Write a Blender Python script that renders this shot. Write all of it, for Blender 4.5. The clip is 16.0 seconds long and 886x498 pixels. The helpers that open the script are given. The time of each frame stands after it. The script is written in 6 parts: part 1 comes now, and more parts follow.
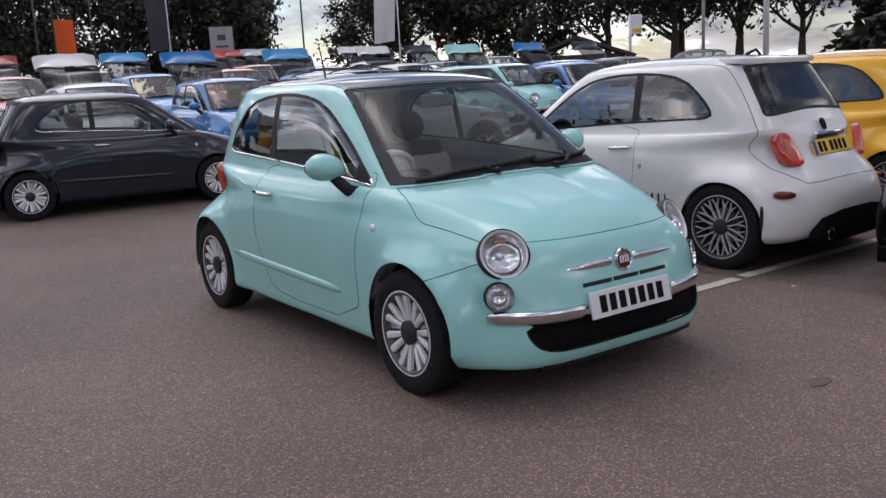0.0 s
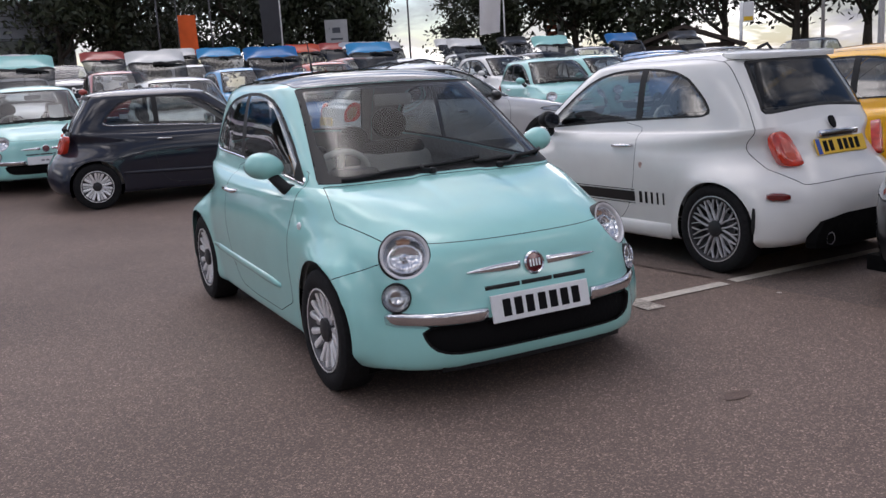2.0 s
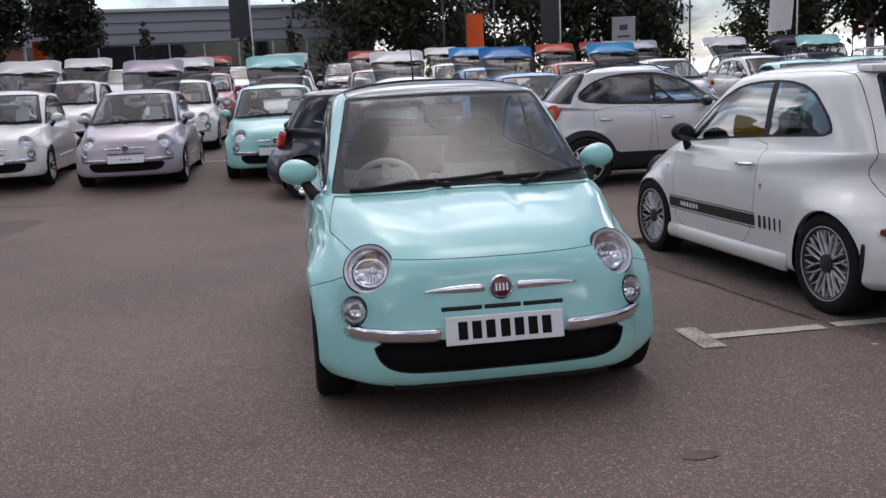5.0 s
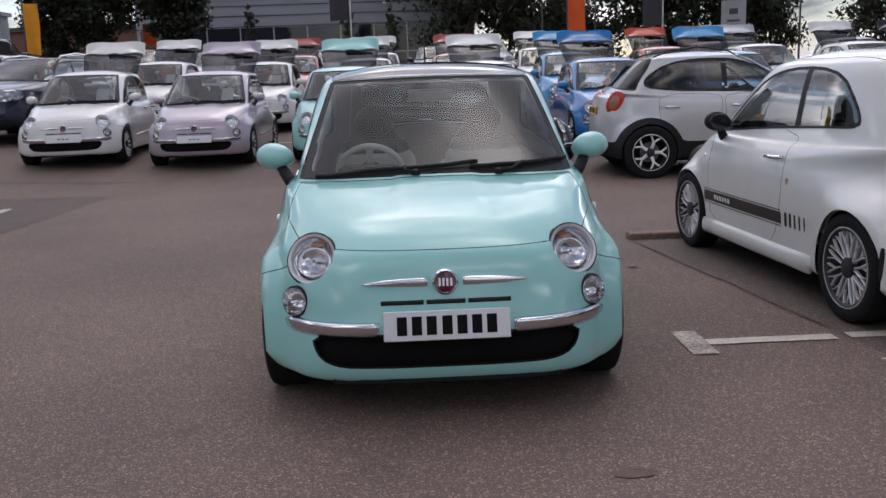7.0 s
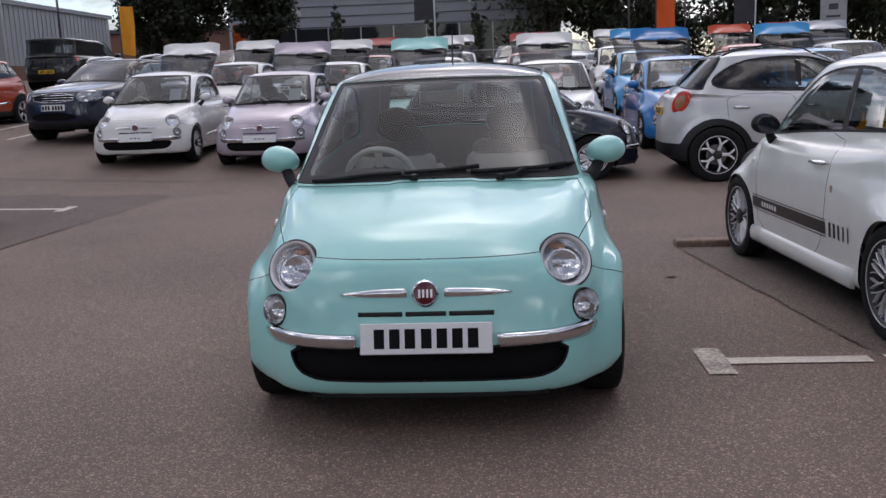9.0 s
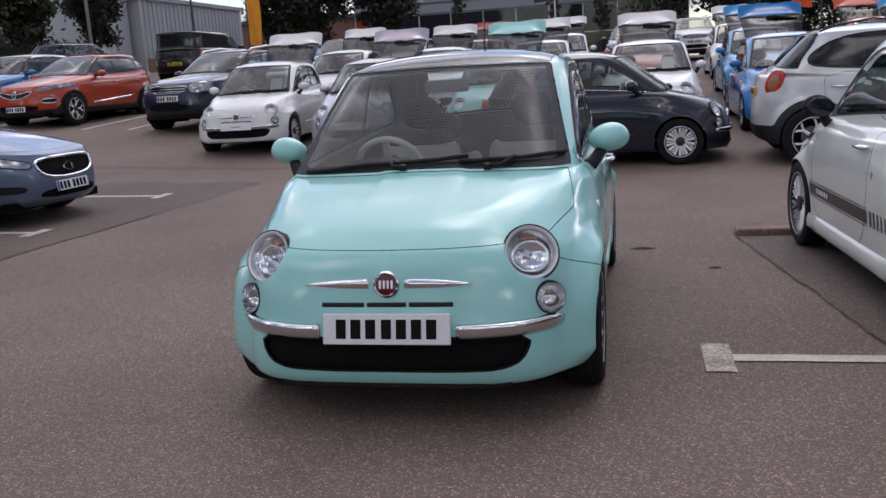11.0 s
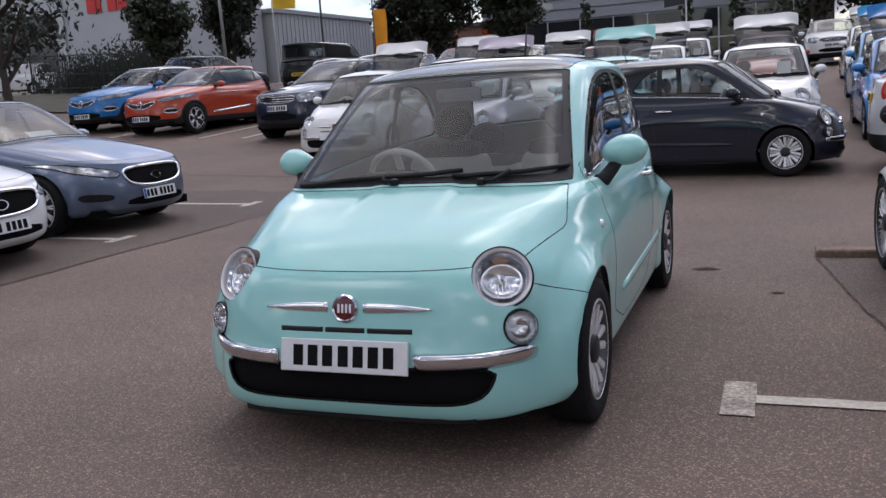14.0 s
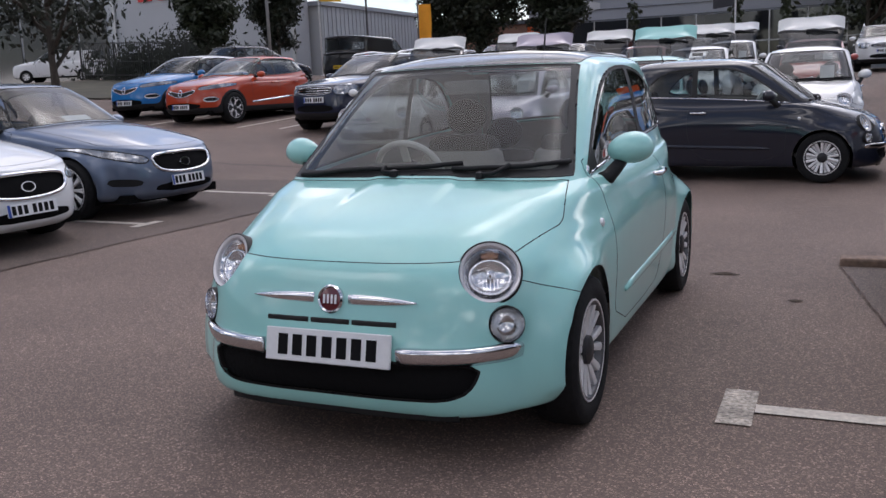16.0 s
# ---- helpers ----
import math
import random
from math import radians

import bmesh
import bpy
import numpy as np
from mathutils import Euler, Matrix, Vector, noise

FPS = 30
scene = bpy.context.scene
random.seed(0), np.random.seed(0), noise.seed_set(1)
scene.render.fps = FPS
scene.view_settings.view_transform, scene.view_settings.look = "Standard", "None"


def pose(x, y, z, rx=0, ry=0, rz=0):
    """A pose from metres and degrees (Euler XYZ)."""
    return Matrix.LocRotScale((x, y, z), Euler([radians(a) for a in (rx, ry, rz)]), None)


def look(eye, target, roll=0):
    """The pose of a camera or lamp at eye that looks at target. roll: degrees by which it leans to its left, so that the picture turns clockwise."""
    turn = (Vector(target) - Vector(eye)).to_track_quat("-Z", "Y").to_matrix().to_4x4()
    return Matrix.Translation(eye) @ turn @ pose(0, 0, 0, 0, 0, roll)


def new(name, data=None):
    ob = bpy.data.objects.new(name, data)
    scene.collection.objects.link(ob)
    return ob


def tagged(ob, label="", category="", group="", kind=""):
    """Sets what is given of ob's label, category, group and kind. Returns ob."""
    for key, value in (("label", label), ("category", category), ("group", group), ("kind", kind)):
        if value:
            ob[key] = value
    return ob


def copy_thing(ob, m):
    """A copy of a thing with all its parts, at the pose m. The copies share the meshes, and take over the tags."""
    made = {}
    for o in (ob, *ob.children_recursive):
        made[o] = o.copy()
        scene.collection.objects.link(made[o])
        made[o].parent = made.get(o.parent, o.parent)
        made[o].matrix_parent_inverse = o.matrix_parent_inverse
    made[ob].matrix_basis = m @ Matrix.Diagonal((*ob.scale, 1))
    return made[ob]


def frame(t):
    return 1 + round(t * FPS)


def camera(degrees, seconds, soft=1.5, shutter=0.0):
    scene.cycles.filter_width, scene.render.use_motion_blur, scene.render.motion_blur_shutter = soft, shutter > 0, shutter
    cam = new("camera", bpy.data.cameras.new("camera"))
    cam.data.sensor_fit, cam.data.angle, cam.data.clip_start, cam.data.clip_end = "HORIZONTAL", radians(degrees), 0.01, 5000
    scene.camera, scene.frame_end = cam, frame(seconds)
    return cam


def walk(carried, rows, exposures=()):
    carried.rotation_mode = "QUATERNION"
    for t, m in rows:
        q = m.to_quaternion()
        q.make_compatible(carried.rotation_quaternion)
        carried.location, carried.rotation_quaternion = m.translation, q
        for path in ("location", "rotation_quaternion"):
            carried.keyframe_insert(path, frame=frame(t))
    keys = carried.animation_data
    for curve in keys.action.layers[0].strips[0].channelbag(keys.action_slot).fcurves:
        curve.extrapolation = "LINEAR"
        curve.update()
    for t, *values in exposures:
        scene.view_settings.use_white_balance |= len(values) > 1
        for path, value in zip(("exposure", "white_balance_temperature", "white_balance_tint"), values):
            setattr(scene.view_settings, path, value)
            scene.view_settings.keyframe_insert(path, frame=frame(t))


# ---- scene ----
cam = camera(53.0, 16.0)
PATH = [
    (0, (-2.888, -3.261, 1.411), (-1.756, -1.655, 1.039), -3.1),
    (0.5, (-2.724, -3.511, 1.405), (-1.66, -1.855, 1.051), -3.5),
    (1, (-2.556, -3.629, 1.409), (-1.566, -1.925, 1.068), -3.2),
    (1.5, (-2.321, -3.641, 1.409), (-1.379, -1.916, 1.037), -1.9),
    (2, (-2.109, -3.768, 1.408), (-1.207, -2.023, 1.03), -3.4),
    (2.5, (-1.909, -3.942, 1.427), (-1.137, -2.135, 1.055), -3.2),
    (3, (-1.694, -3.939, 1.411), (-1.01, -2.1, 1.023), -2.1),
    (3.5, (-1.501, -3.938, 1.424), (-0.879, -2.082, 1.011), -2.3),
    (4, (-1.267, -4.15, 1.434), (-0.762, -2.252, 1.057), -3.3),
    (6.5, (-0.235, -4.082, 1.391), (-0.126, -2.117, 1.036), -1.1),
    (7, (-0.114, -4.027, 1.391), (-0.052, -2.064, 1.014), -2.0),
    (7.5, (0.051, -4.061, 1.398), (0.024, -2.098, 1.018), -2.4),
    (8, (0.168, -4.104, 1.393), (0.057, -2.144, 1.013), -3.0),
    (8.5, (0.23, -3.944, 1.39), (0.11, -1.982, 1.021), -2.3),
    (11, (0.949, -3.758, 1.386), (0.522, -1.845, 0.992), -3.5),
    (11.5, (1.162, -3.798, 1.384), (0.595, -1.917, 1.013), -3.5),
    (12, (1.213, -3.7, 1.366), (0.58, -1.84, 0.992), -3.1),
    (12.5, (1.227, -3.61, 1.372), (0.572, -1.754, 1.015), -2.5),
    (13, (1.246, -3.474, 1.362), (0.594, -1.619, 0.995), -2.2),
    (13.5, (1.388, -3.392, 1.366), (0.701, -1.544, 1.027), -2.3),
    (14, (1.473, -3.325, 1.349), (0.76, -1.491, 0.991), -4.0),
    (14.5, (1.524, -3.27, 1.332), (0.764, -1.455, 0.973), -4.4),
    (15, (1.573, -3.249, 1.319), (0.8, -1.443, 0.947), -4.4),
    (15.5, (1.59, -3.226, 1.314), (0.775, -1.444, 0.913), -3.6),
    (16, (1.622, -3.205, 1.316), (0.825, -1.407, 0.956), -2.5),
]
EXPO = [(0.0, 0.0, 6600, 17), (3.5, 0.06, 6600, 17), (7.0, -0.12, 6600, 17), (11.0, 0.04, 6560, 17), (16.0, 0.12, 6520, 17)]
walk(cam, [(t, look(eye, target, roll)) for t, eye, target, roll in PATH], EXPO)

# ---- world, sun ----
SUN_EL, SUN_AZ = 56.0, -8.0   # elevation; azimuth from +y towards +x
world = bpy.data.worlds.new("sky")
scene.world = world
world.use_nodes = True
wn, wl = world.node_tree.nodes, world.node_tree.links
wn.clear()
w_out = wn.new("ShaderNodeOutputWorld")
w_bg = wn.new("ShaderNodeBackground")
w_sky = wn.new("ShaderNodeTexSky")
w_sky.sky_type = "NISHITA"
w_sky.sun_disc = False
w_sky.sun_elevation = radians(SUN_EL)
w_sky.sun_rotation = radians(SUN_AZ)
w_sky.dust_density = 0.6
w_co = wn.new("ShaderNodeTexCoord")
w_sep = wn.new("ShaderNodeSeparateXYZ")
w_up = wn.new("ShaderNodeMath")
w_up.operation = "MAXIMUM"
w_up.inputs[1].default_value = 0.0
w_off = wn.new("ShaderNodeMath")
w_off.inputs[1].default_value = 0.34
w_div = [wn.new("ShaderNodeMath") for _ in range(2)]
w_map = wn.new("ShaderNodeCombineXYZ")   # a flat cloud layer seen in perspective
w_no = wn.new("ShaderNodeTexNoise")
w_no.inputs["Scale"].default_value = 3.0
w_no.inputs["Detail"].default_value = 5
w_no.inputs["Roughness"].default_value = 0.58
w_no.inputs["Distortion"].default_value = 0.5
w_rp = wn.new("ShaderNodeValToRGB")
w_rp.color_ramp.elements[0].position, w_rp.color_ramp.elements[1].position = 0.40, 0.60
w_no2 = wn.new("ShaderNodeTexNoise")
w_no2.inputs["Scale"].default_value = 2.6
w_no2.inputs["Detail"].default_value = 4
w_rp2 = wn.new("ShaderNodeValToRGB")
w_rp2.color_ramp.elements[0].position, w_rp2.color_ramp.elements[1].position = 0.34, 0.68
w_rp2.color_ramp.elements[0].color = (1.5, 1.65, 2.0, 1)
w_rp2.color_ramp.elements[1].color = (36.0, 35.7, 35.4, 1)
w_hot = w_rp2.color_ramp.elements.new(0.53)
w_hot.color = (6.2, 6.3, 6.6, 1)
w_rp2.color_ramp.elements[2].position = 0.70
w_mix = wn.new("ShaderNodeMixRGB")
wl.new(w_co.outputs["Generated"], w_sep.inputs[0])
wl.new(w_sep.outputs[2], w_up.inputs[0])
wl.new(w_up.outputs[0], w_off.inputs[0])
for k in range(2):
    w_div[k].operation = "DIVIDE"
    wl.new(w_sep.outputs[k], w_div[k].inputs[0])
    wl.new(w_off.outputs[0], w_div[k].inputs[1])
    wl.new(w_div[k].outputs[0], w_map.inputs[k])
w_map.inputs[2].default_value = 3.7
wl.new(w_map.outputs[0], w_no.inputs["Vector"])
wl.new(w_map.outputs[0], w_no2.inputs["Vector"])
wl.new(w_no.outputs[0], w_rp.inputs[0])
wl.new(w_no2.outputs[0], w_rp2.inputs[0])
wl.new(w_rp.outputs[0], w_mix.inputs[0])
wl.new(w_sky.outputs[0], w_mix.inputs[1])
wl.new(w_rp2.outputs[0], w_mix.inputs[2])
_a, _e = radians(SUN_AZ), radians(SUN_EL)
w_dot = wn.new("ShaderNodeVectorMath")   # the veil of cloud is brighter towards the hidden sun
w_dot.operation = "DOT_PRODUCT"
w_dot.inputs[1].default_value = (math.sin(_a) * math.cos(_e), math.cos(_a) * math.cos(_e), math.sin(_e))
w_pos, w_pow, w_glow = [wn.new("ShaderNodeMath") for _ in range(3)]
w_pos.operation, w_pow.operation, w_glow.operation = "MAXIMUM", "POWER", "MULTIPLY_ADD"
w_pos.inputs[1].default_value = 0.0
w_pow.inputs[1].default_value = 3.0
w_glow.inputs[1].default_value, w_glow.inputs[2].default_value = 0.85, 0.75
w_lit = wn.new("ShaderNodeVectorMath")
w_lit.operation = "SCALE"
wl.new(w_co.outputs["Generated"], w_dot.inputs[0])
wl.new(w_dot.outputs["Value"], w_pos.inputs[0])
wl.new(w_pos.outputs[0], w_pow.inputs[0])
wl.new(w_pow.outputs[0], w_glow.inputs[0])
wl.new(w_mix.outputs[0], w_lit.inputs[0])
wl.new(w_glow.outputs[0], w_lit.inputs["Scale"])
wl.new(w_lit.outputs[0], w_bg.inputs[0])
w_bg.inputs[1].default_value = 0.148
wl.new(w_bg.outputs[0], w_out.inputs[0])
sun = new("sun", bpy.data.lights.new("sun", "SUN"))
sun.data.energy, sun.data.angle, sun.data.color = 0.5, radians(75), (1.0, 0.94, 0.87)
sun.matrix_world = look((0, 0, 30), (-30 * math.sin(_a) * math.cos(_e), -30 * math.cos(_a) * math.cos(_e), 30 - 30 * math.sin(_e)))


# ---- materials ----
def mat(name, color, rough=0.5, metal=0.0, coat=0.0, spec=0.5, grain=0.0, grain_scale=60.0, vary=0.0, vary_scale=3.0, bump=0.0, bump_scale=80.0, emit=None, rnd=0.0):
    """A node material: base colour with mottling at two scales, bump and gloss."""
    m = bpy.data.materials.new(name)
    m.use_nodes = True
    nt = m.node_tree
    b = nt.nodes["Principled BSDF"]
    b.inputs["Base Color"].default_value = (*color, 1)
    b.inputs["Roughness"].default_value = rough
    b.inputs["Metallic"].default_value = metal
    b.inputs["Coat Weight"].default_value = coat
    b.inputs["Coat Roughness"].default_value = 0.06
    b.inputs["Specular IOR Level"].default_value = spec
    if emit:
        b.inputs["Emission Color"].default_value = (*emit[:3], 1)
        b.inputs["Emission Strength"].default_value = emit[3]
    co = nt.nodes.new("ShaderNodeTexCoord")
    src = None
    if rnd:
        inf = nt.nodes.new("ShaderNodeObjectInfo")
        mr = nt.nodes.new("ShaderNodeMapRange")
        mr.inputs[3].default_value, mr.inputs[4].default_value = 1 - rnd, 1 + rnd
        nt.links.new(inf.outputs["Random"], mr.inputs[0])
        vm = nt.nodes.new("ShaderNodeVectorMath")
        vm.operation = "SCALE"
        vm.inputs[0].default_value = color
        nt.links.new(mr.outputs[0], vm.inputs["Scale"])
        src = vm.outputs[0]
    for amount, scale in ((vary, vary_scale), (grain, grain_scale)):
        if not amount:
            continue
        n = nt.nodes.new("ShaderNodeTexNoise")
        n.inputs["Scale"].default_value = scale
        n.inputs["Detail"].default_value = 6
        nt.links.new(co.outputs["Object"], n.inputs["Vector"])
        mr = nt.nodes.new("ShaderNodeMapRange")
        mr.inputs[1].default_value, mr.inputs[2].default_value = 0.3, 0.7
        mr.inputs[3].default_value, mr.inputs[4].default_value = 1 - amount, 1 + amount
        nt.links.new(n.outputs[0], mr.inputs[0])
        vm = nt.nodes.new("ShaderNodeVectorMath")
        vm.operation = "SCALE"
        if src is None:
            vm.inputs[0].default_value = color
        else:
            nt.links.new(src, vm.inputs[0])
        nt.links.new(mr.outputs[0], vm.inputs["Scale"])
        src = vm.outputs[0]
    if src is not None:
        nt.links.new(src, b.inputs["Base Color"])
    if bump:
        n = nt.nodes.new("ShaderNodeTexNoise")
        n.inputs["Scale"].default_value = bump_scale
        n.inputs["Detail"].default_value = 5
        nt.links.new(co.outputs["Object"], n.inputs["Vector"])
        bm_ = nt.nodes.new("ShaderNodeBump")
        bm_.inputs["Strength"].default_value = bump
        bm_.inputs["Distance"].default_value = 0.01
        nt.links.new(n.outputs[0], bm_.inputs["Height"])
        nt.links.new(bm_.outputs[0], b.inputs["Normal"])
    return m


def glass(name, tint, rough=0.0, f0=0.07):
    """Thin window glass: a tinted see-through sheet whose gloss grows towards grazing angles."""
    m = bpy.data.materials.new(name)
    m.use_nodes = True
    nt = m.node_tree
    nt.nodes.remove(nt.nodes["Principled BSDF"])
    tr = nt.nodes.new("ShaderNodeBsdfTransparent")
    tr.inputs[0].default_value = (*tint, 1)
    gl = nt.nodes.new("ShaderNodeBsdfGlossy")
    gl.inputs["Roughness"].default_value = rough
    lw = nt.nodes.new("ShaderNodeLayerWeight")
    lw.inputs[0].default_value = 0.5
    pw = nt.nodes.new("ShaderNodeMath")
    pw.operation = "POWER"
    pw.inputs[1].default_value = 4.0
    ad = nt.nodes.new("ShaderNodeMath")
    ad.operation = "MULTIPLY_ADD"
    ad.inputs[1].default_value, ad.inputs[2].default_value = 1.0 - f0, f0
    mx = nt.nodes.new("ShaderNodeMixShader")
    nt.links.new(lw.outputs["Facing"], pw.inputs[0])
    nt.links.new(pw.outputs[0], ad.inputs[0])
    nt.links.new(ad.outputs[0], mx.inputs[0])
    nt.links.new(tr.outputs[0], mx.inputs[1])
    nt.links.new(gl.outputs[0], mx.inputs[2])
    nt.links.new(mx.outputs[0], nt.nodes["Material Output"].inputs[0])
    return m


PAINTS = {}


def paint(name, color, metal=0.0, rough=0.35):
    """Car paint under clear coat, with a little dust."""
    if name not in PAINTS:
        PAINTS[name] = mat("paint_" + name, color, rough, metal, 1.0, spec=0.15, vary=0.03, vary_scale=5.0, bump=0.012 if metal else 0.0, bump_scale=900)
    return PAINTS[name]


P_MINT = paint("mint", (0.31, 0.63, 0.595))
P_WHITE = paint("white", (0.705, 0.70, 0.68))
P_PEARL = paint("pearl_white", (0.70, 0.71, 0.72))
P_GREY = paint("dark_grey", (0.0105, 0.0125, 0.023))
P_LILAC = paint("lilac", (0.44, 0.385, 0.44), 0.3)
P_BLUE = paint("blue", (0.004, 0.15, 0.42))
P_LBLUE = paint("light_blue", (0.03, 0.27, 0.55))
P_RED = paint("dull_red", (0.36, 0.06, 0.045))
P_ORANGE = paint("orange_red", (0.52, 0.065, 0.016))
P_SILVER = paint("silver", (0.46, 0.47, 0.49), 0.5)
P_PALE = paint("pale_silver", (0.55, 0.56, 0.57), 0.25)
P_YELLOW = paint("yellow", (0.85, 0.43, 0.012))
P_NAVY = paint("navy", (0.006, 0.010, 0.032))
P_STEEL = paint("blue_grey", (0.12, 0.155, 0.225), 0.5)
P_BLACK = paint("black", (0.008, 0.008, 0.009))
P_CBLUE = paint("bright_blue", (0.004, 0.15, 0.42))
P_COPPER = paint("burnt_orange", (0.40, 0.042, 0.010))
P_BEIGE = paint("pale_gold", (0.47, 0.45, 0.42), 0.4)
M_GLASS = glass("window_glass", (0.66, 0.70, 0.70), 0.0, 0.04)
M_DARKGLASS = glass("tinted_glass", (0.10, 0.11, 0.12), 0.0, 0.05)
M_HATCHGLASS = glass("hatch_glass", (0.16, 0.17, 0.18), 0.0, 0.05)
M_FARGLASS = glass("far_window_glass", (0.50, 0.54, 0.54), 0.0, 0.06)
M_SIDEGLASS = glass("side_glass", (0.38, 0.42, 0.42), 0.0, 0.15)
M_LENS = glass("lamp_lens", (0.95, 0.96, 0.97), 0.0, 0.04)
M_ROOFPANE = glass("roof_pane", (0.28, 0.31, 0.36), 0.0, 0.10)
M_DIMMIRROR = mat("roof_glass", (0.010, 0.012, 0.018), 0.3, 0, 1.0, spec=0.0)
M_CHROME = mat("chrome", (0.70, 0.70, 0.72), 0.06, 1.0, vary=0.04, vary_scale=9)
M_ALLOY = mat("alloy", (0.84, 0.84, 0.85), 0.28, 0.35, grain=0.06, grain_scale=120)
M_DALLOY = mat("dark_alloy", (0.03, 0.03, 0.033), 0.5, 0.3, grain=0.1)
M_RUBBER = mat("tyre_rubber", (0.012, 0.012, 0.013), 0.85, spec=0.2, grain=0.25, grain_scale=40, bump=0.15, bump_scale=150)
M_TRIM = mat("black_plastic", (0.011, 0.011, 0.012), 0.6, spec=0.3, grain=0.2, grain_scale=90, bump=0.05, bump_scale=300)
M_SEAL = mat("rubber_seal", (0.006, 0.006, 0.006), 0.6)
M_GAP = mat("panel_gap", (0.02, 0.025, 0.025), 0.8)
M_UNDER = mat("underbody", (0.006, 0.006, 0.006), 0.95, spec=0.05, grain=0.3, grain_scale=20)
M_LINING = mat("cabin_lining", (0.26, 0.255, 0.25), 0.9, grain=0.15, grain_scale=50)
M_SEAT = mat("cream_upholstery", (0.50, 0.465, 0.41), 0.8, grain=0.1, grain_scale=120, bump=0.1, bump_scale=200)
M_SEATD = mat("dark_upholstery", (0.035, 0.03, 0.028), 0.85, grain=0.2, grain_scale=120)
M_IVORY = mat("ivory_plastic", (0.80, 0.77, 0.70), 0.45)
M_DASH = mat("dash_plastic", (0.02, 0.02, 0.021), 0.6, grain=0.1)
M_REFL = mat("lamp_reflector", (0.80, 0.80, 0.82), 0.16, 0.95, bump=0.16, bump_scale=30)
M_BEZEL = mat("lamp_bezel", (0.68, 0.67, 0.685), 0.3, 0.1, 0.6)
M_SPORTALLOY = mat("polished_alloy", (0.66, 0.66, 0.68), 0.26, 0.5, grain=0.06, grain_scale=120)
M_BARREL = mat("cast_alloy", (0.10, 0.10, 0.105), 0.45, 0.5, grain=0.1)
M_LAMPIN = mat("lamp_bowl", (0.22, 0.22, 0.24), 0.25, 0.7)
M_LAMPCLR = mat("lamp_glass", (0.30, 0.31, 0.33), 0.12, 0.7, 1.0, vary=0.55, vary_scale=7, bump=0.12, bump_scale=14)
M_FOGBOWL = mat("fog_reflector", (0.62, 0.62, 0.62), 0.12, 0.95, vary=0.25, vary_scale=18, bump=0.12, bump_scale=26)
M_AMBER = mat("amber_lens", (0.36, 0.17, 0.09), 0.2, 0, 0.5)
M_REDLENS = mat("red_lens", (0.55, 0.035, 0.012), 0.12, 0, 1.0, vary=0.35, vary_scale=14)
M_PALERED = mat("pale_red_lens", (0.62, 0.10, 0.06), 0.15, 0, 1.0, vary=0.2, vary_scale=20)
M_MUTED = mat("faded_emblem", (0.38, 0.25, 0.22), 0.4, vary=0.4, vary_scale=60)
M_DREDLENS = mat("dark_red_lens", (0.16, 0.012, 0.01), 0.15, 0, 1.0)
M_PLATE = mat("white_plate", (0.74, 0.75, 0.76), 0.35, grain=0.03)
M_YPLATE = mat("yellow_plate", (0.80, 0.50, 0.03), 0.35)
M_INK = mat("black_ink", (0.008, 0.008, 0.009), 0.7, spec=0.1)
M_EUBLUE = mat("blue_band", (0.02, 0.07, 0.35), 0.4)
M_PLATETXT = mat("grey_ink", (0.22, 0.22, 0.24), 0.5)
M_BADGE = mat("badge_red", (0.11, 0.008, 0.013), 0.2, 0.2, 1.0)
M_MESH = mat("grille_mesh", (0.006, 0.006, 0.0065), 0.85, spec=0.1, bump=0.5, bump_scale=60)
M_PAPER = mat("paper_sheet", (0.72, 0.74, 0.76), 0.7, vary=0.06, vary_scale=20)
M_STRIPE = mat("stripe_vinyl", (0.015, 0.015, 0.016), 0.3)
M_LETTER = mat("stripe_letters", (0.74, 0.75, 0.75), 0.35)


# ---- mesh helpers ----
def mesh_from(name, verts, faces, material, smooth=True, normals=None):
    me = bpy.data.meshes.new(name)
    me.from_pydata([tuple(v) for v in verts], [], [tuple(f) for f in faces])
    if material:
        me.materials.append(material)
    if smooth:
        me.polygons.foreach_set("use_smooth", [True] * len(me.polygons))
    me.update()
    if normals is not None:
        me.normals_split_custom_set_from_vertices([tuple(n) for n in normals])
    return me


def put(name, me, parent=None, label="", loc=None):
    ob = new(name, me)
    ob.parent = parent
    if loc is not None:
        ob.location = loc
    if label:
        tagged(ob, label)
    return ob


def part(name, bm, material, parent, label="", smooth=False):
    me = bpy.data.meshes.new(name)
    bm.to_mesh(me)
    bm.free()
    me.materials.append(material)
    if smooth:
        me.polygons.foreach_set("use_smooth", [True] * len(me.polygons))
        me.set_sharp_from_angle(angle=radians(38))
    return put(name, me, parent, label)


def bx(bm, x0, x1, y0, y1, z0, z1, m=None):
    """Adds a box."""
    r = bmesh.ops.create_cube(bm, size=1)["verts"]
    for v in r:
        v.co = Vector((x0 + (v.co.x + .5) * (x1 - x0), y0 + (v.co.y + .5) * (y1 - y0), z0 + (v.co.z + .5) * (z1 - z0)))
        if m is not None:
            v.co = m @ v.co
    return r


def soft_box(x0, x1, y0, y1, z0, z1, r=0.01, seg=2, m=None):
    bm = bmesh.new()
    bx(bm, x0, x1, y0, y1, z0, z1)
    bmesh.ops.bevel(bm, geom=bm.edges[:], offset=r, segments=seg, profile=0.5, affect="EDGES")
    if m is not None:
        bm.transform(m)
    return bm


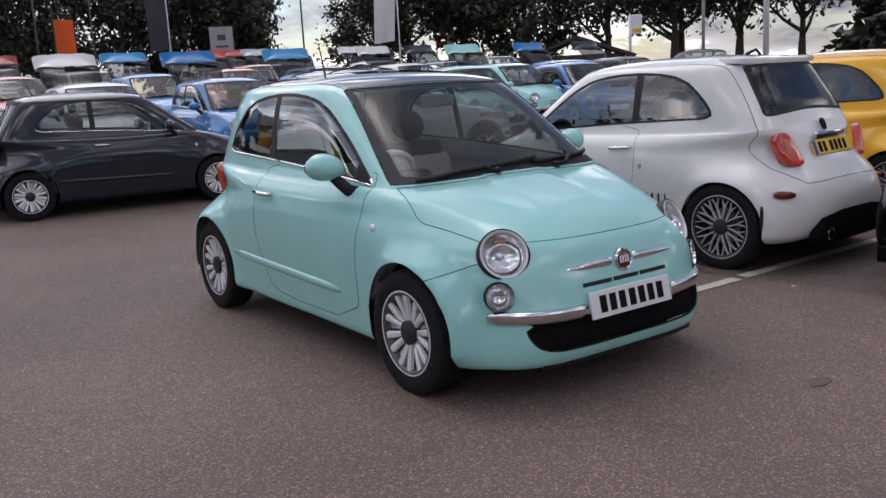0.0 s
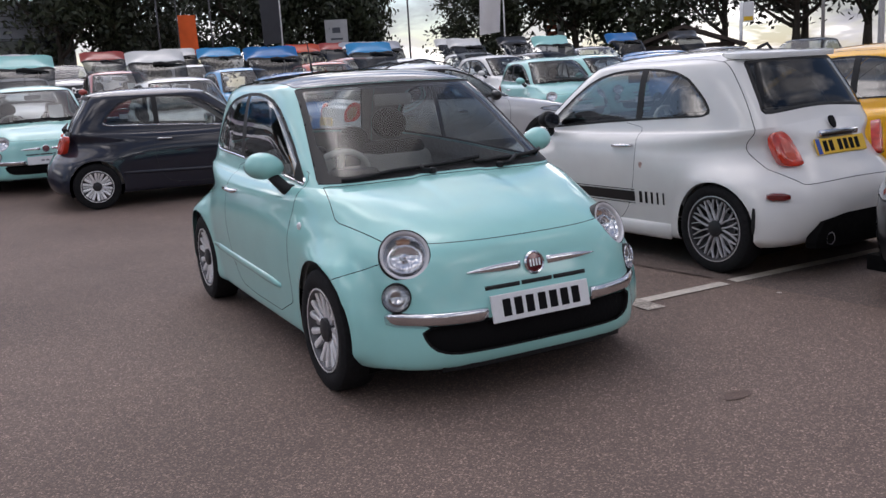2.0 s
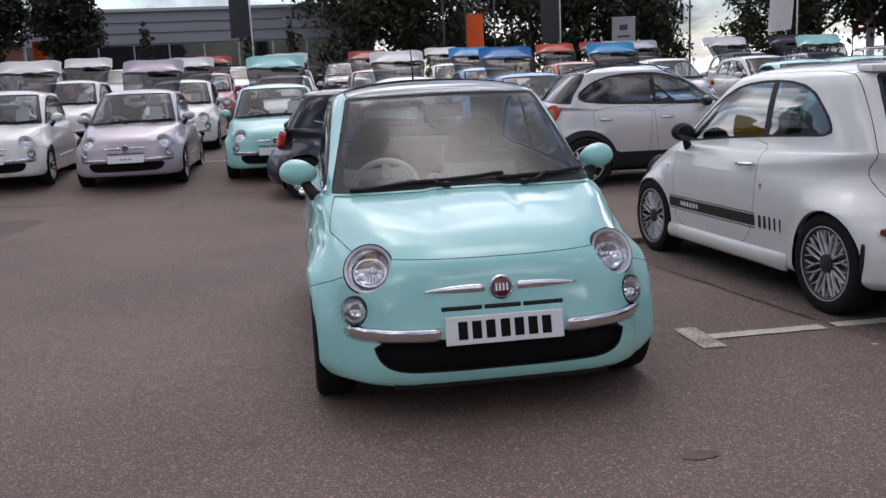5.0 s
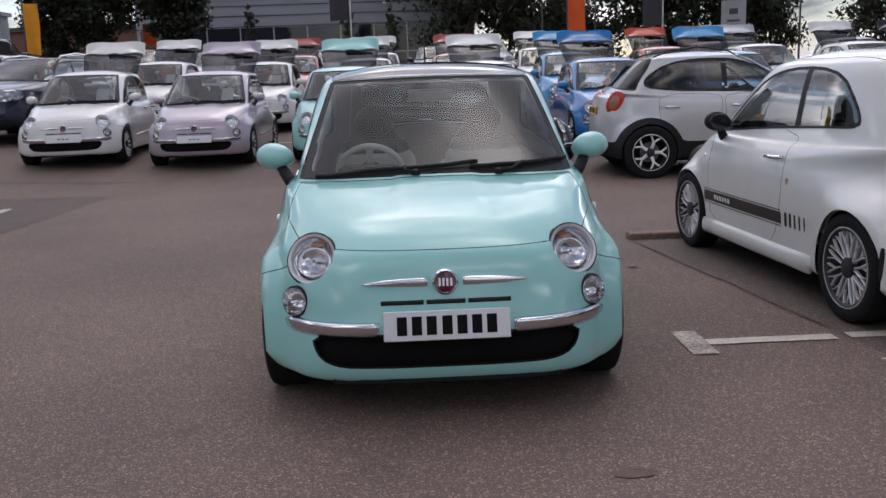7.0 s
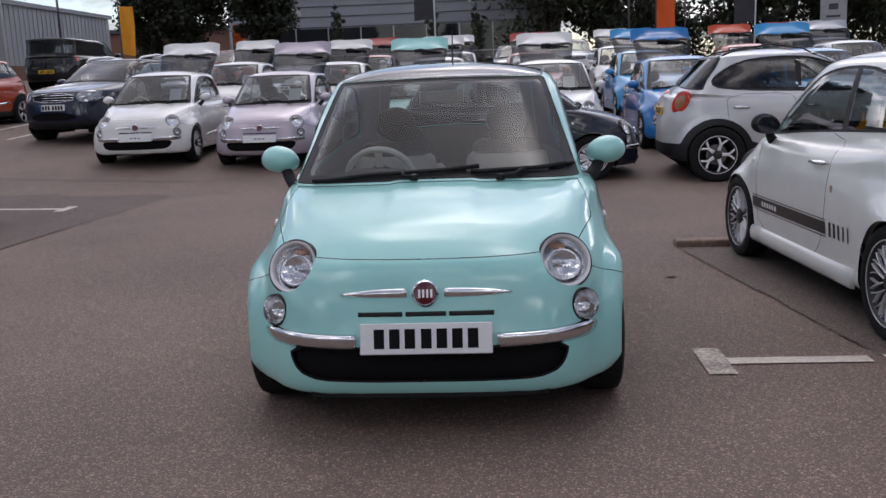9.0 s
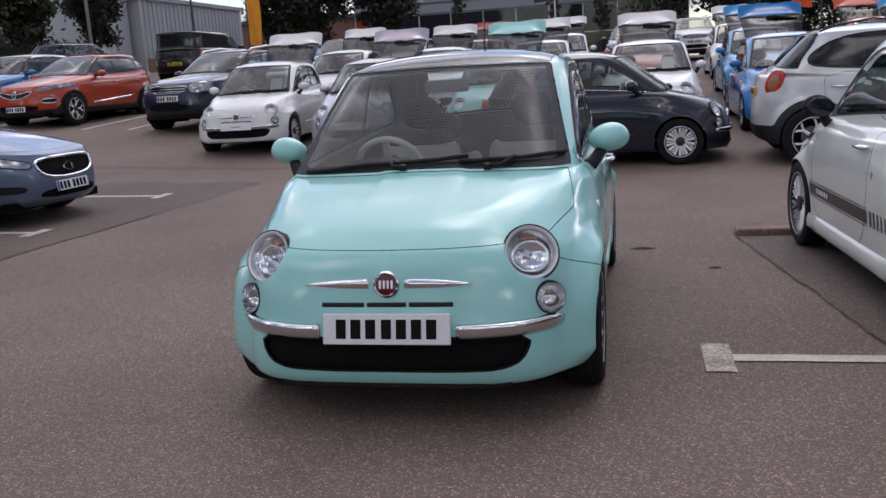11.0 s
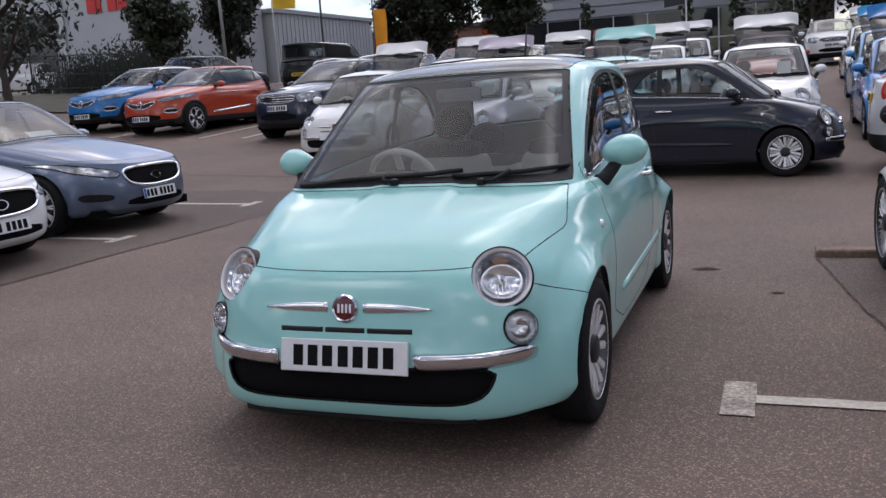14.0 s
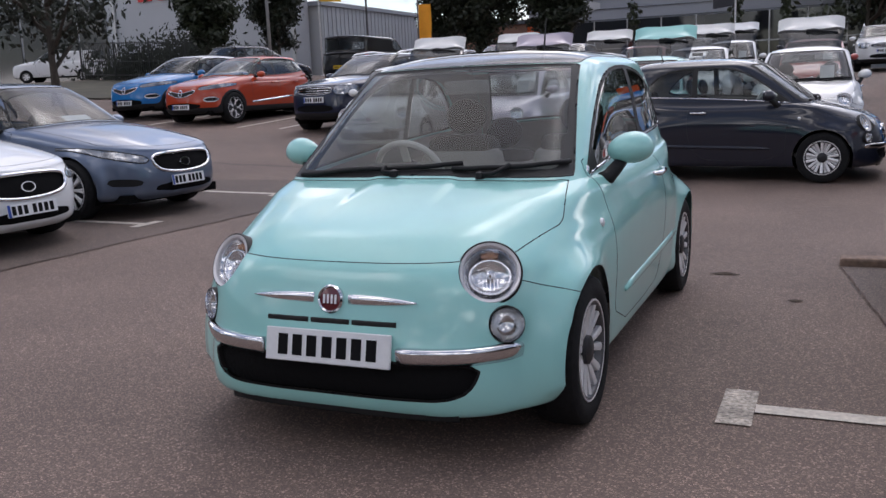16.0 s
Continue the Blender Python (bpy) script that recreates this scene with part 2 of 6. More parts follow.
def lathe(profile, steps=32, axis="x", closed=False):
    """Verts and faces of a profile of (radius, along) turned about an axis."""
    verts, faces, n = [], [], len(profile)
    for i in range(steps):
        c, s = math.cos(2 * math.pi * i / steps), math.sin(2 * math.pi * i / steps)
        for r, h in profile:
            verts.append({"x": (h, r * c, r * s), "y": (r * c, h, r * s), "z": (r * c, r * s, h)}[axis])
    for i in range(steps):
        j = (i + 1) % steps
        for k in range(n if closed else n - 1):
            l = (k + 1) % n
            faces.append((i * n + k, i * n + l, j * n + l, j * n + k))
    return verts, faces


def lathe_mesh(name, profile, material, steps=32, axis="x", closed=False):
    v, f = lathe(profile, steps, axis, closed)
    me = mesh_from(name, v, f, material)
    me.set_sharp_from_angle(angle=radians(40))
    return me


def tube(path, r, seg=8, taper=1.0):
    """Verts and faces of a round bar along points."""
    pts = [Vector(p) for p in path]
    verts, faces = [], []
    up = Vector((0.13, 0.2, 1)).normalized()
    for i, p in enumerate(pts):
        t = (pts[min(i + 1, len(pts) - 1)] - pts[max(i - 1, 0)]).normalized()
        a = t.cross(up).normalized()
        b = t.cross(a)
        rr = r * (1 + (taper - 1) * i / max(1, len(pts) - 1))
        for k in range(seg):
            w = 2 * math.pi * k / seg
            verts.append(p + a * (rr * math.cos(w)) + b * (rr * math.sin(w)))
    for i in range(len(pts) - 1):
        for k in range(seg):
            l = (k + 1) % seg
            faces.append((i * seg + k, i * seg + l, (i + 1) * seg + l, (i + 1) * seg + k))
    faces.append(tuple(range(seg - 1, -1, -1)))
    faces.append(tuple(range((len(pts) - 1) * seg, len(pts) * seg)))
    return verts, faces


def tube_mesh(name, path, r, material, seg=8, taper=1.0):
    v, f = tube(path, r, seg, taper)
    return mesh_from(name, v, f, material)


def join(*vf):
    verts, faces = [], []
    for v, f in vf:
        o = len(verts)
        verts += [tuple(p) for p in v]
        faces += [tuple(i + o for i in q) for q in f]
    return verts, faces


# ---- car body shells ----
def catmull(rows, steps):
    """Smooth rows between the given ones; the first column is the level number."""
    k = np.array(rows, float)
    out = []
    for u in np.linspace(0, len(k) - 1, steps):
        i = min(int(u), len(k) - 2)
        t = u - i
        p0, p1, p2, p3 = k[max(i - 1, 0)], k[i], k[i + 1], k[min(i + 2, len(k) - 1)]
        out.append(np.r_[u, 0.5 * (2 * p1 + (p2 - p0) * t + (2 * p0 - 5 * p1 + 4 * p2 - p3) * t * t + (3 * p1 - p0 - 3 * p2 + p3) * t ** 3)])
    return np.array(out)


class Shell:
    """A car body as a sheet of rounded plan outlines, level by level, that fields then cut into panels."""

    def __init__(self, table, levels, quarter, shape=None):
        rows = catmull(table, levels)
        a = np.r_[np.linspace(0, math.pi / 4, quarter, endpoint=False), np.linspace(math.pi / 4, math.pi / 2, quarter, endpoint=False)]
        ang = np.r_[a, math.pi / 2 + a, math.pi + a, 1.5 * math.pi + a]
        ca, sa = np.cos(ang), np.sin(ang)
        grid = []
        for s, yf, zf, X, zs, yr, zr, yc, n in rows:
            r = 1 / (np.abs(ca) ** n + np.abs(sa) ** n) ** (1 / n)
            x = X * r * sa
            y = np.where(ca > 0, yc - (yc - yf) * r * ca, yc - (yr - yc) * r * ca)
            w = sa ** 2
            z = np.where(ca > 0, zf, zr) * (1 - w) + zs * w
            grid.append(np.stack([x, y, z], -1))
        g = np.array(grid)
        if shape:
            g = shape(g)
        du = np.roll(g, -1, 1) - np.roll(g, 1, 1)
        dv = np.gradient(g, axis=0)
        nn = np.cross(dv, du)
        nn /= np.maximum(np.linalg.norm(nn, axis=-1, keepdims=True), 1e-9)
        nn[-1] = (0, 0, 1)
        if (nn[levels // 3, 2 * quarter] @ (1, 0, 0)) < 0:
            nn = -nn
            nn[-1] = (0, 0, 1)
        L, A = g.shape[:2]
        self.P = list(g.reshape(-1, 3))
        self.N = list(nn.reshape(-1, 3))
        self.S = list(np.repeat(rows[:, 0], A))
        flip = np.cross(g[3, 1] - g[3, 0], g[4, 0] - g[3, 0]) @ nn[3, 0] < 0
        self.faces = []
        for i in range(L - 1):
            for j in range(A):
                k = (j + 1) % A
                q = (i * A + j, i * A + k, (i + 1) * A + k, (i + 1) * A + j)
                self.faces.append(q[::-1] if flip else q)

    def cut(self, faces, field):
        """Faces where the field is above zero, the rest, and the cut's edges."""
        P, S = np.array(self.P), np.array(self.S)
        val = list(field(P[:, 0], P[:, 1], P[:, 2], S))
        val = [v if abs(v) > 1e-7 else 1e-7 for v in val]
        inn, out, seg, made = [], [], [], {}
        for f in faces:
            pos = [val[i] > 0 for i in f]
            if all(pos):
                inn.append(f)
            elif not any(pos):
                out.append(f)
            else:
                a, b, cr = [], [], []
                for q in range(len(f)):
                    i, j = f[q], f[(q + 1) % len(f)]
                    (a if val[i] > 0 else b).append(i)
                    if (val[i] > 0) != (val[j] > 0):
                        key = (min(i, j), max(i, j))
                        if key not in made:
                            i0, j0 = key
                            t = val[i0] / (val[i0] - val[j0])
                            self.P.append(self.P[i0] * (1 - t) + self.P[j0] * t)
                            n = self.N[i0] * (1 - t) + self.N[j0] * t
                            self.N.append(n / max(1e-9, np.linalg.norm(n)))
                            self.S.append(self.S[i0] * (1 - t) + self.S[j0] * t)
                            made[key] = len(self.P) - 1
                            val.append(1e-7)
                        a.append(made[key])
                        b.append(made[key])
                        cr.append(made[key])
                if len(a) > 2:
                    inn.append(tuple(a))
                if len(b) > 2:
                    out.append(tuple(b))
                if len(cr) == 2:
                    seg.append(tuple(cr))
        return inn, out, seg

    def mesh(self, name, faces, material, off=0.0, origin=(0, 0, 0), flip=False):
        used = {}
        for f in faces:
            for i in f:
                used.setdefault(i, len(used))
        idx = list(used)
        P, N = np.array([self.P[i] for i in idx]), np.array([self.N[i] for i in idx])
        P = P + N * off - np.array(origin)
        fs = [tuple(used[i] for i in (f[::-1] if flip else f)) for f in faces]
        return mesh_from(name, P, fs, material, True, -N if flip else N)

    def ribbon(self, name, seg, material, width, high, origin=(0, 0, 0)):
        """A thin raised strip along a cut."""
        verts, faces = [], []
        near = {}
        for a, b in seg:
            near.setdefault(a, []).append(b)
            near.setdefault(b, []).append(a)
        place = {}
        for i, others in near.items():
            p, n = self.P[i], self.N[i]
            q = [self.P[j] for j in others]
            t = (q[1] - q[0]) if len(q) > 1 else (q[0] - p)
            # keep one direction by sorting
            t = t / max(1e-9, np.linalg.norm(t))
            b = np.cross(n, t)
            place[i] = len(verts)
            o = np.array(origin)
            verts += [p - b * width - n * 0.003 - o, p - b * width * .5 + n * high - o, p + b * width * .5 + n * high - o, p + b * width - n * 0.003 - o]
        for i, j in seg:
            a, b = place[i], place[j]
            d0 = np.dot(np.subtract(verts[a + 3], verts[a]), np.subtract(verts[b + 3], verts[b]))
            for k in range(3):
                if d0 >= 0:
                    faces.append((a + k, a + k + 1, b + k + 1, b + k))
                else:
                    faces.append((a + k, a + k + 1, b + 2 - k, b + 3 - k))
        return mesh_from(name, verts, faces, material)


def poly_field(pts, smooth=2):
    """Signed distance (above zero inside) to a rounded polygon, as a function of two arrays."""
    p = np.array(pts, float)
    for _ in range(smooth):
        q = np.roll(p, -1, 0)
        p = np.stack([p * .75 + q * .25, p * .25 + q * .75], 1).reshape(-1, 2)
    q = np.roll(p, -1, 0)

    def field(u, v):
        best, inside = np.full(len(u), 1e9), np.zeros(len(u), bool)
        for a, b in zip(p, q):
            d = b - a
            t = np.clip(((u - a[0]) * d[0] + (v - a[1]) * d[1]) / max(1e-12, d @ d), 0, 1)
            best = np.minimum(best, np.hypot(u - a[0] - t * d[0], v - a[1] - t * d[1]))
            hit = ((a[1] > v) != (b[1] > v)) & (u < d[0] * (v - a[1]) / (d[1] if abs(d[1]) > 1e-12 else 1e-12) + a[0])
            inside ^= hit
        return np.where(inside, best, -best)
    return field


# columns: front y, front z, half width, side z, rear y, rear z, middle y, squareness
CITY = [
    (-.500, .165, .758, .186, 2.8, 0.215, 1.15, 5.2),
    (-.568, .195, .779, .212, 2.87, 0.26, 1.15, 5.0),
    (-.600, .300, .790, .300, 2.915, 0.36, 1.15, 4.6),
    (-.588, .420, .800, .420, 2.915, 0.48, 1.15, 4.3),
    (-.553, .560, .810, .550, 2.865, 0.6, 1.15, 4.2),
    (-.515, .655, .812, .660, 2.785, 0.7, 1.15, 3.9),
    (-.462, .714, .806, .740, 2.735, 0.775, 1.15, 3.5),
    (-.330, .790, .793, .805, 2.7, 0.845, 1.15, 3.4),
    (-.100, .862, .776, .862, 2.665, 0.91, 1.15, 4.2),
    (.150, .922, .738, .908, 2.615, 0.975, 1.15, 6.4),
    (.190, .942, .702, .935, 2.59, 1.01, 1.18, 8.0),
    (.400, 1.103, .674, 1.073, 2.52, 1.143, 1.30, 7.2),
    (.600, 1.253, .645, 1.228, 2.43, 1.278, 1.42, 6.2),
    (.770, 1.378, .608, 1.358, 2.365, 1.388, 1.50, 5.2),
    (.860, 1.425, .566, 1.413, 2.335, 1.427, 1.55, 4.4),
    (1.05, 1.465, .44, 1.457, 2.22, 1.465, 1.60, 3.6),
    (1.32, 1.488, .24, 1.484, 1.95, 1.486, 1.62, 3.0),
    (1.62, 1.494, .001, 1.494, 1.63, 1.494, 1.625, 2.5),
]
HINGE = Vector((0, 2.335, 1.42))
AXLE, REAR = .04, 2.34   # axles behind the nose datum


def flare(g, axles, z, r, reach, out, strength=1.0):
    """Swells the flanks round the wheel arches."""
    g = g.copy()
    for ya in axles:
        d = np.hypot(g[..., 1] - ya, g[..., 2] - z)
        t = np.clip((r + reach - d) / reach, 0, 1)
        t = t * t * (3 - 2 * t)
        t = t * np.clip((g[..., 2] - .15) / .10, 0, 1)
        up = np.clip((z + r + reach - g[..., 2]) / reach, 0, 1)
        top = out - .27 * (g[..., 1] - ya) ** 2
        grow = np.maximum(0, top - np.abs(g[..., 0])) * t * up * strength * (np.abs(g[..., 0]) > .45)
        g[..., 0] += np.sign(g[..., 0]) * grow
    return g


def lamp_hole(sh, faces, center, ahead, r, tall):
    """Cuts the round openings of a pair of lamps out of a shell."""
    for s in (1, -1):
        m = np.array(oriented((s * center[0], center[1], center[2]), (s * ahead[0], ahead[1], ahead[2])).inverted())

        def field(x, y, z, lv):
            q = np.stack([x, y, z, np.ones_like(x)], 0)
            u, h, w = (m @ q)[:3]
            return np.where((np.abs(h) < .14) & (s * x > 0), r - np.hypot(u, w / tall), -1.0)
        _, faces, _ = sh.cut(faces, field)
    return faces


LAMP_C, LAMP_N, LAMP_R, LAMP_T = (.543, -.377, .669), (.33, -.84, .42), .109, 1.0
FOG_C, FOG_N, FOG_R, FOG_T = (.614, -.424, .505), (.52, -.84, .14), .062, 1.0


def city_shape(g):
    g = g.copy()
    back = np.clip((g[..., 1] - 1.75) / .85, 0, 1) ** 2 * np.clip((g[..., 2] - .62) / .25, 0, 1)
    g[..., 0] *= 1 - .085 * back
    crown = np.clip((.215 - np.abs(g[..., 0])) / .045, 0, 1)
    crown = crown * crown * (3 - 2 * crown) * np.clip((g[..., 1] + .36) / .45, 0, 1) * ((g[..., 1] < .3) & (g[..., 2] > .72) & (g[..., 2] < .945))
    g[..., 2] += .007 * crown
    g = flare(g, (AXLE,), .290, .326, .12, .814)
    return flare(g, (REAR,), .290, .326, .20, .824)


def front_of(sh):
    """y of the front of a shell at (x, z)."""
    P = np.array(sh.P)
    P = P[(P[:, 1] < 0.35)]

    def at(x, z):
        d = (P[:, 0] - x) ** 2 + (P[:, 2] - z) ** 2
        i = np.argsort(d)[:5]
        w = 1 / (d[i] + 1e-6)
        return float((P[i, 1] * w).sum() / w.sum())
    return at


def side_of(sh):
    """x of the flank of a shell at (y, z)."""
    P = np.array(sh.P)
    P = P[P[:, 0] > 0.3]

    def at(y, z):
        d = (P[:, 1] - y) ** 2 + (P[:, 2] - z) ** 2
        i = np.argsort(d)[:5]
        w = 1 / (d[i] + 1e-6)
        return float((P[i, 0] * w).sum() / w.sum())
    return at


def strip(points, normals, half, proud, lean=False):
    """A moulding along points: half height (up), proud along the normals."""
    verts, faces, n = [], [], len(points)
    for i, (p, nn) in enumerate(zip(points, normals)):
        p, nn = Vector(p), Vector(nn)
        h = half[i] if isinstance(half, (list, tuple)) else half
        pr = proud[i] if isinstance(proud, (list, tuple)) else proud
        up = Vector((0, 0, 1))
        back = -0.012 / max(pr, 1e-4)
        for a, b in ((-1, back), (-1, .35), (-.3, .75), (.5, 1.0), (.82, .85), (1, .4), (1, back)) if lean else ((-1, -0.012 / max(pr, 1e-4) if pr > 0 else 0), (-1, .35), (-.6, .85), (0, 1), (.6, .85), (1, .35), (1, -0.012 / max(pr, 1e-4))):
            verts.append(p + up * (h * a) + nn * (pr * b))
    for i in range(n - 1):
        for k in range(6):
            faces.append((i * 7 + k, i * 7 + k + 1, i * 7 + 8 + k, i * 7 + 7 + k))
    faces.append(tuple(range(6, -1, -1)))
    faces.append(tuple(range((n - 1) * 7, n * 7)))
    return verts, faces


def front_strip(name, fo, xz, half, proud, material, lean=False):
    pts = [(x, fo(x, z), z) for x, z in xz]
    nrm = []
    for x, z in xz:
        d = (fo(x + .03, z) - fo(x - .03, z)) / .06
        nrm.append(Vector((d, -1, 0)).normalized())
    v, f = strip(pts, nrm, half, proud, lean)
    return mesh_from(name, v, f, material)


def oriented(center, ahead, up=(0, 0, 1)):
    """Pose whose y axis points along ahead."""
    a = Vector(ahead).normalized()
    x = a.cross(Vector(up)).normalized()
    z = x.cross(a)
    m = Matrix((x, a, z)).transposed().to_4x4()
    m.translation = center
    return m


WHEELS = {}


def wheel_meshes(style):
    """Tyre, rim and cap of one wheel, its outer face towards +x."""
    if style in WHEELS:
        return WHEELS[style]
    R, rim, wid, tread = {"city": (.29, .194, .085, 48), "sport": (.302, .220, .090, 48), "suv": (.35, .235, .11, 36), "saloon": (.335, .245, .115, 40), "plain": (.29, .205, .085, 28), "van": (.33, .20, .10, 28)}[style]
    lit = M_SPORTALLOY if style == "sport" else M_ALLOY
    prof = [(rim - .01, -wid), (rim + .015, -wid), (R - .025, -wid * 1.02), (R - .008, -wid * .9), (R, -wid * .65), (R, wid * .65), (R - .008, wid * .9), (R - .03, wid * 1.04), (rim + .025, wid * 1.02), (rim + .004, wid * .93), (rim - .012, wid * .86)]
    tyre = lathe_mesh("tyre", prof, M_RUBBER, tread)
    groups = [lathe([(rim + .004, wid * .93), (rim + .002, wid * .97), (rim - .010, wid * .97), (rim - .018, wid * .86), (rim - .024, -wid * .8), (.02, -wid * .75)], tread)]
    spokes = []
    face = wid * .80

    def spoke(a0, a1, r0, r1, w0, w1, d0, d1, thick=.02):
        v, f = [], []
        n = 5
        for i in range(n):
            t = i / (n - 1)
            r, a, w, d = r0 + (r1 - r0) * t, a0 + (a1 - a0) * t, w0 + (w1 - w0) * t, d0 + (d1 - d0) * t ** .7
            c = Vector((0, math.cos(a), math.sin(a)))
            e = Vector((0, -math.sin(a), math.cos(a)))
            for k, h in ((-1, -thick), (-1, -.004), (-.5, 0), (.5, 0), (1, -.004), (1, -thick)):
                v.append(c * r + e * (k * w) + Vector((d + h, 0, 0)))
        for i in range(n - 1):
            for k in range(5):
                f.append((i * 6 + k, i * 6 + k + 1, i * 6 + 7 + k, i * 6 + 6 + k))
        spokes.append((v, f))
    if style in ("city", "plain"):
        for i in range(14):
            a = 2 * math.pi * (i // 2) / 7 + (.17 if i % 2 else -.17)
            b = 2 * math.pi * (i // 2) / 7 + (.205 if i % 2 else -.205)
            spoke(a, b, .045, rim - .003, .0105, .0180, face - .014, face + .010)
        for i in range(7):
            a = 2 * math.pi * (i + .5) / 7
            spoke(a, a, .06, rim - .006, .008, .018, face - .034, face - .020, .01)
    elif style == "sport":
        for i in range(8):
            a = 2 * math.pi * i / 8
            for s in (-1, 1):
                spoke(a + s * .10, a + s * .34, .045, rim - .010, .0060, .0046, face - .006, face + .006)
                spoke(a + s * .22, a + s * .06, .125, rim - .010, .0042, .0042, face - .001, face + .006)
    elif style == "suv":
        for i in range(5):
            a = 2 * math.pi * i / 5
            spoke(a, a, .04, .13, .022, .018, face - .01, face)
            for s in (-1, 1):
                spoke(a, a + s * .30, .12, rim - .012, .012, .015, face, face + .006)
    elif style == "saloon":
        for i in range(10):
            a = 2 * math.pi * i / 10
            for s in (-1, 1):
                spoke(a, a + s * .10, .045, rim - .012, .011, .010, face - .006, face + .005)
    else:
        for i in range(6):
            a = 2 * math.pi * i / 6
            spoke(a, a, .04, rim - .012, .035, .05, face - .01, face)
    v, f = join(*spokes)
    sp = mesh_from("spokes", v, f, lit)
    sp.set_sharp_from_angle(angle=radians(45))
    barrel = mesh_from("rim", *groups[0], M_BARREL if style == "city" else M_DALLOY)
    lip = lathe_mesh("rim_lip", [(rim + .005, wid * .90), (rim + .005, wid * .98), (rim - .002, wid * .985), (rim - .006, wid * .88)], lit, tread)
    hub = lathe_mesh("hub_cap", [(.058, face - .03), (.056, face + .004), (.042, face + .010), (.001, face + .012)], M_DALLOY if style in ("city", "sport", "suv") else M_ALLOY, 20)
    disc = lathe_mesh("brake_disc", [(.13, 0.0), (.13, .02), (.02, .02)], M_LAMPIN, 20)
    WHEELS[style] = (tyre, barrel, sp, lip, hub, disc)
    return WHEELS[style]


def add_wheels(car, style, track, axles, radius):
    for y in axles:
        for s in (-1, 1):
            t, b, sp, lip, hub, disc = wheel_meshes(style)
            w = put("wheel", b, car)
            w.matrix_basis = pose(s * track, y, radius, 0, 0, 0 if s > 0 else 180)
            for n, me in (("tyre", t), ("spokes", sp), ("rim_lip", lip), ("hub_cap", hub), ("brake_disc", disc)):
                put(n, me, w)


def arch_liner(car, x0, x1, y, z, r):
    for s in (-1, 1):
        v, f = [], []
        n = 18
        for i in range(n + 1):
            a = math.pi * (i / n) * 1.3 - .15 * math.pi
            c, q = math.cos(a) * r, math.sin(a) * r
            v += [(s * x0, y + c, z + q), (s * x1, y + c, z + q)]
        for i in range(n):
            f.append((2 * i, 2 * i + 1, 2 * i + 3, 2 * i + 2))
        f.append(tuple(2 * i for i in range(n + 1)))
        put("wheel_arch_liner", mesh_from("wheel_arch_liner", v, f, M_UNDER), car)


def headlamp(car, center, ahead, r, tall, name="headlamp", detail=True):
    """A round lamp set flush in the body: gasket, chrome bezel, bowl, reflector, bulb shield and lens."""
    m = oriented(center, ahead) @ Matrix.Diagonal((1, 1, tall, 1))
    steps = 40 if detail else 22
    big = name == "headlamp"
    w = .84 if big else .91
    lamp = put(name, lathe_mesh(name, [(r * .99, -.06), (r * 1.0, .010), (r * .97, .018), (r * (w + .05), .014), (r * w, .002), (r * (w - .02), -.02)], M_BEZEL if big else M_CHROME, steps, "y"), car)
    lamp.matrix_basis = m
    put("gasket", lathe_mesh("gasket", [(r * 1.0, -.03), (r * 1.045, -.03), (r * 1.05, .010), (r * 1.02, .016), (r * .985, .011)], M_SEAL, steps, "y"), lamp)
    put("bowl", lathe_mesh("bowl", [(r * w, -.002), (r * (w - .10), -.022), (r * .45, -.040), (.001, -.046)], M_REFL if big else M_FOGBOWL, steps, "y"), lamp)
    if detail and big:
        v, f = lathe([(r * .70, -.014), (r * .68, -.008), (r * .60, -.018), (r * .34, -.032), (.001, -.038)], 28, "y")
        put("reflector", mesh_from("reflector", [(a, b, c * .84 - r * .10) for a, b, c in v], f, M_REFL), lamp)
        for k in range(-4, 5):
            bm = bmesh.new()
            bx(bm, k * r * .12 - r * .011, k * r * .12 + r * .011, -.036, -.020 - .0008 * k * k, -r * (.56 - .012 * k * k), -r * .14)
            part("flute", bm, M_REFL, lamp)
        put("bulb_shield", lathe_mesh("bulb_shield", [(r * .11, -.036), (r * .10, -.016), (.001, -.012)], M_CHROME, 16, "y"), lamp)
        amber = put("indicator", lathe_mesh("indicator", [(r * .16, -.03), (r * .14, -.020), (.001, -.016)], M_AMBER, 16, "y"), lamp)
        amber.matrix_basis = pose(0, 0, r * .60) @ Matrix.Diagonal((1.9, 1, .7, 1))
    prof = [(r * (w + .03) * math.cos(a), .003 + r * .16 * math.sin(a)) for a in np.linspace(0, math.pi / 2 - .02, 8)]
    put("lens", lathe_mesh("lens", prof, M_LENS, steps, "y"), lamp)
    return lamp


def bars_plate(car, center, ahead, w, h, count, face, ink, band=False, name="number_plate", high=.355, split=.5):
    """A plate with its characters as plain bars."""
    m = oriented(center, ahead)
    bm = soft_box(-w / 2, w / 2, -.006, .006, -h / 2, h / 2, .003, 1)
    p = part(name, bm, face, car)
    p.matrix_basis = m
    cw, gap = w * .117, w * .019
    x = -(cw * count + (cw * split if count > 4 else 0)) / 2
    for i in range(count):
        if i == 4:
            x += cw * split
        bm = bmesh.new()
        bx(bm, x + gap, x + cw - gap, .0055, .0075, -h * high, h * high)
        part("character_bar", bm, ink, p)
        x += cw
    if band:
        bm = bmesh.new()
        bx(bm, w * .44, w * .497, .0055, .0070, -h * .48, h * .48)
        part("blue_band", bm, M_EUBLUE, p)
    return p


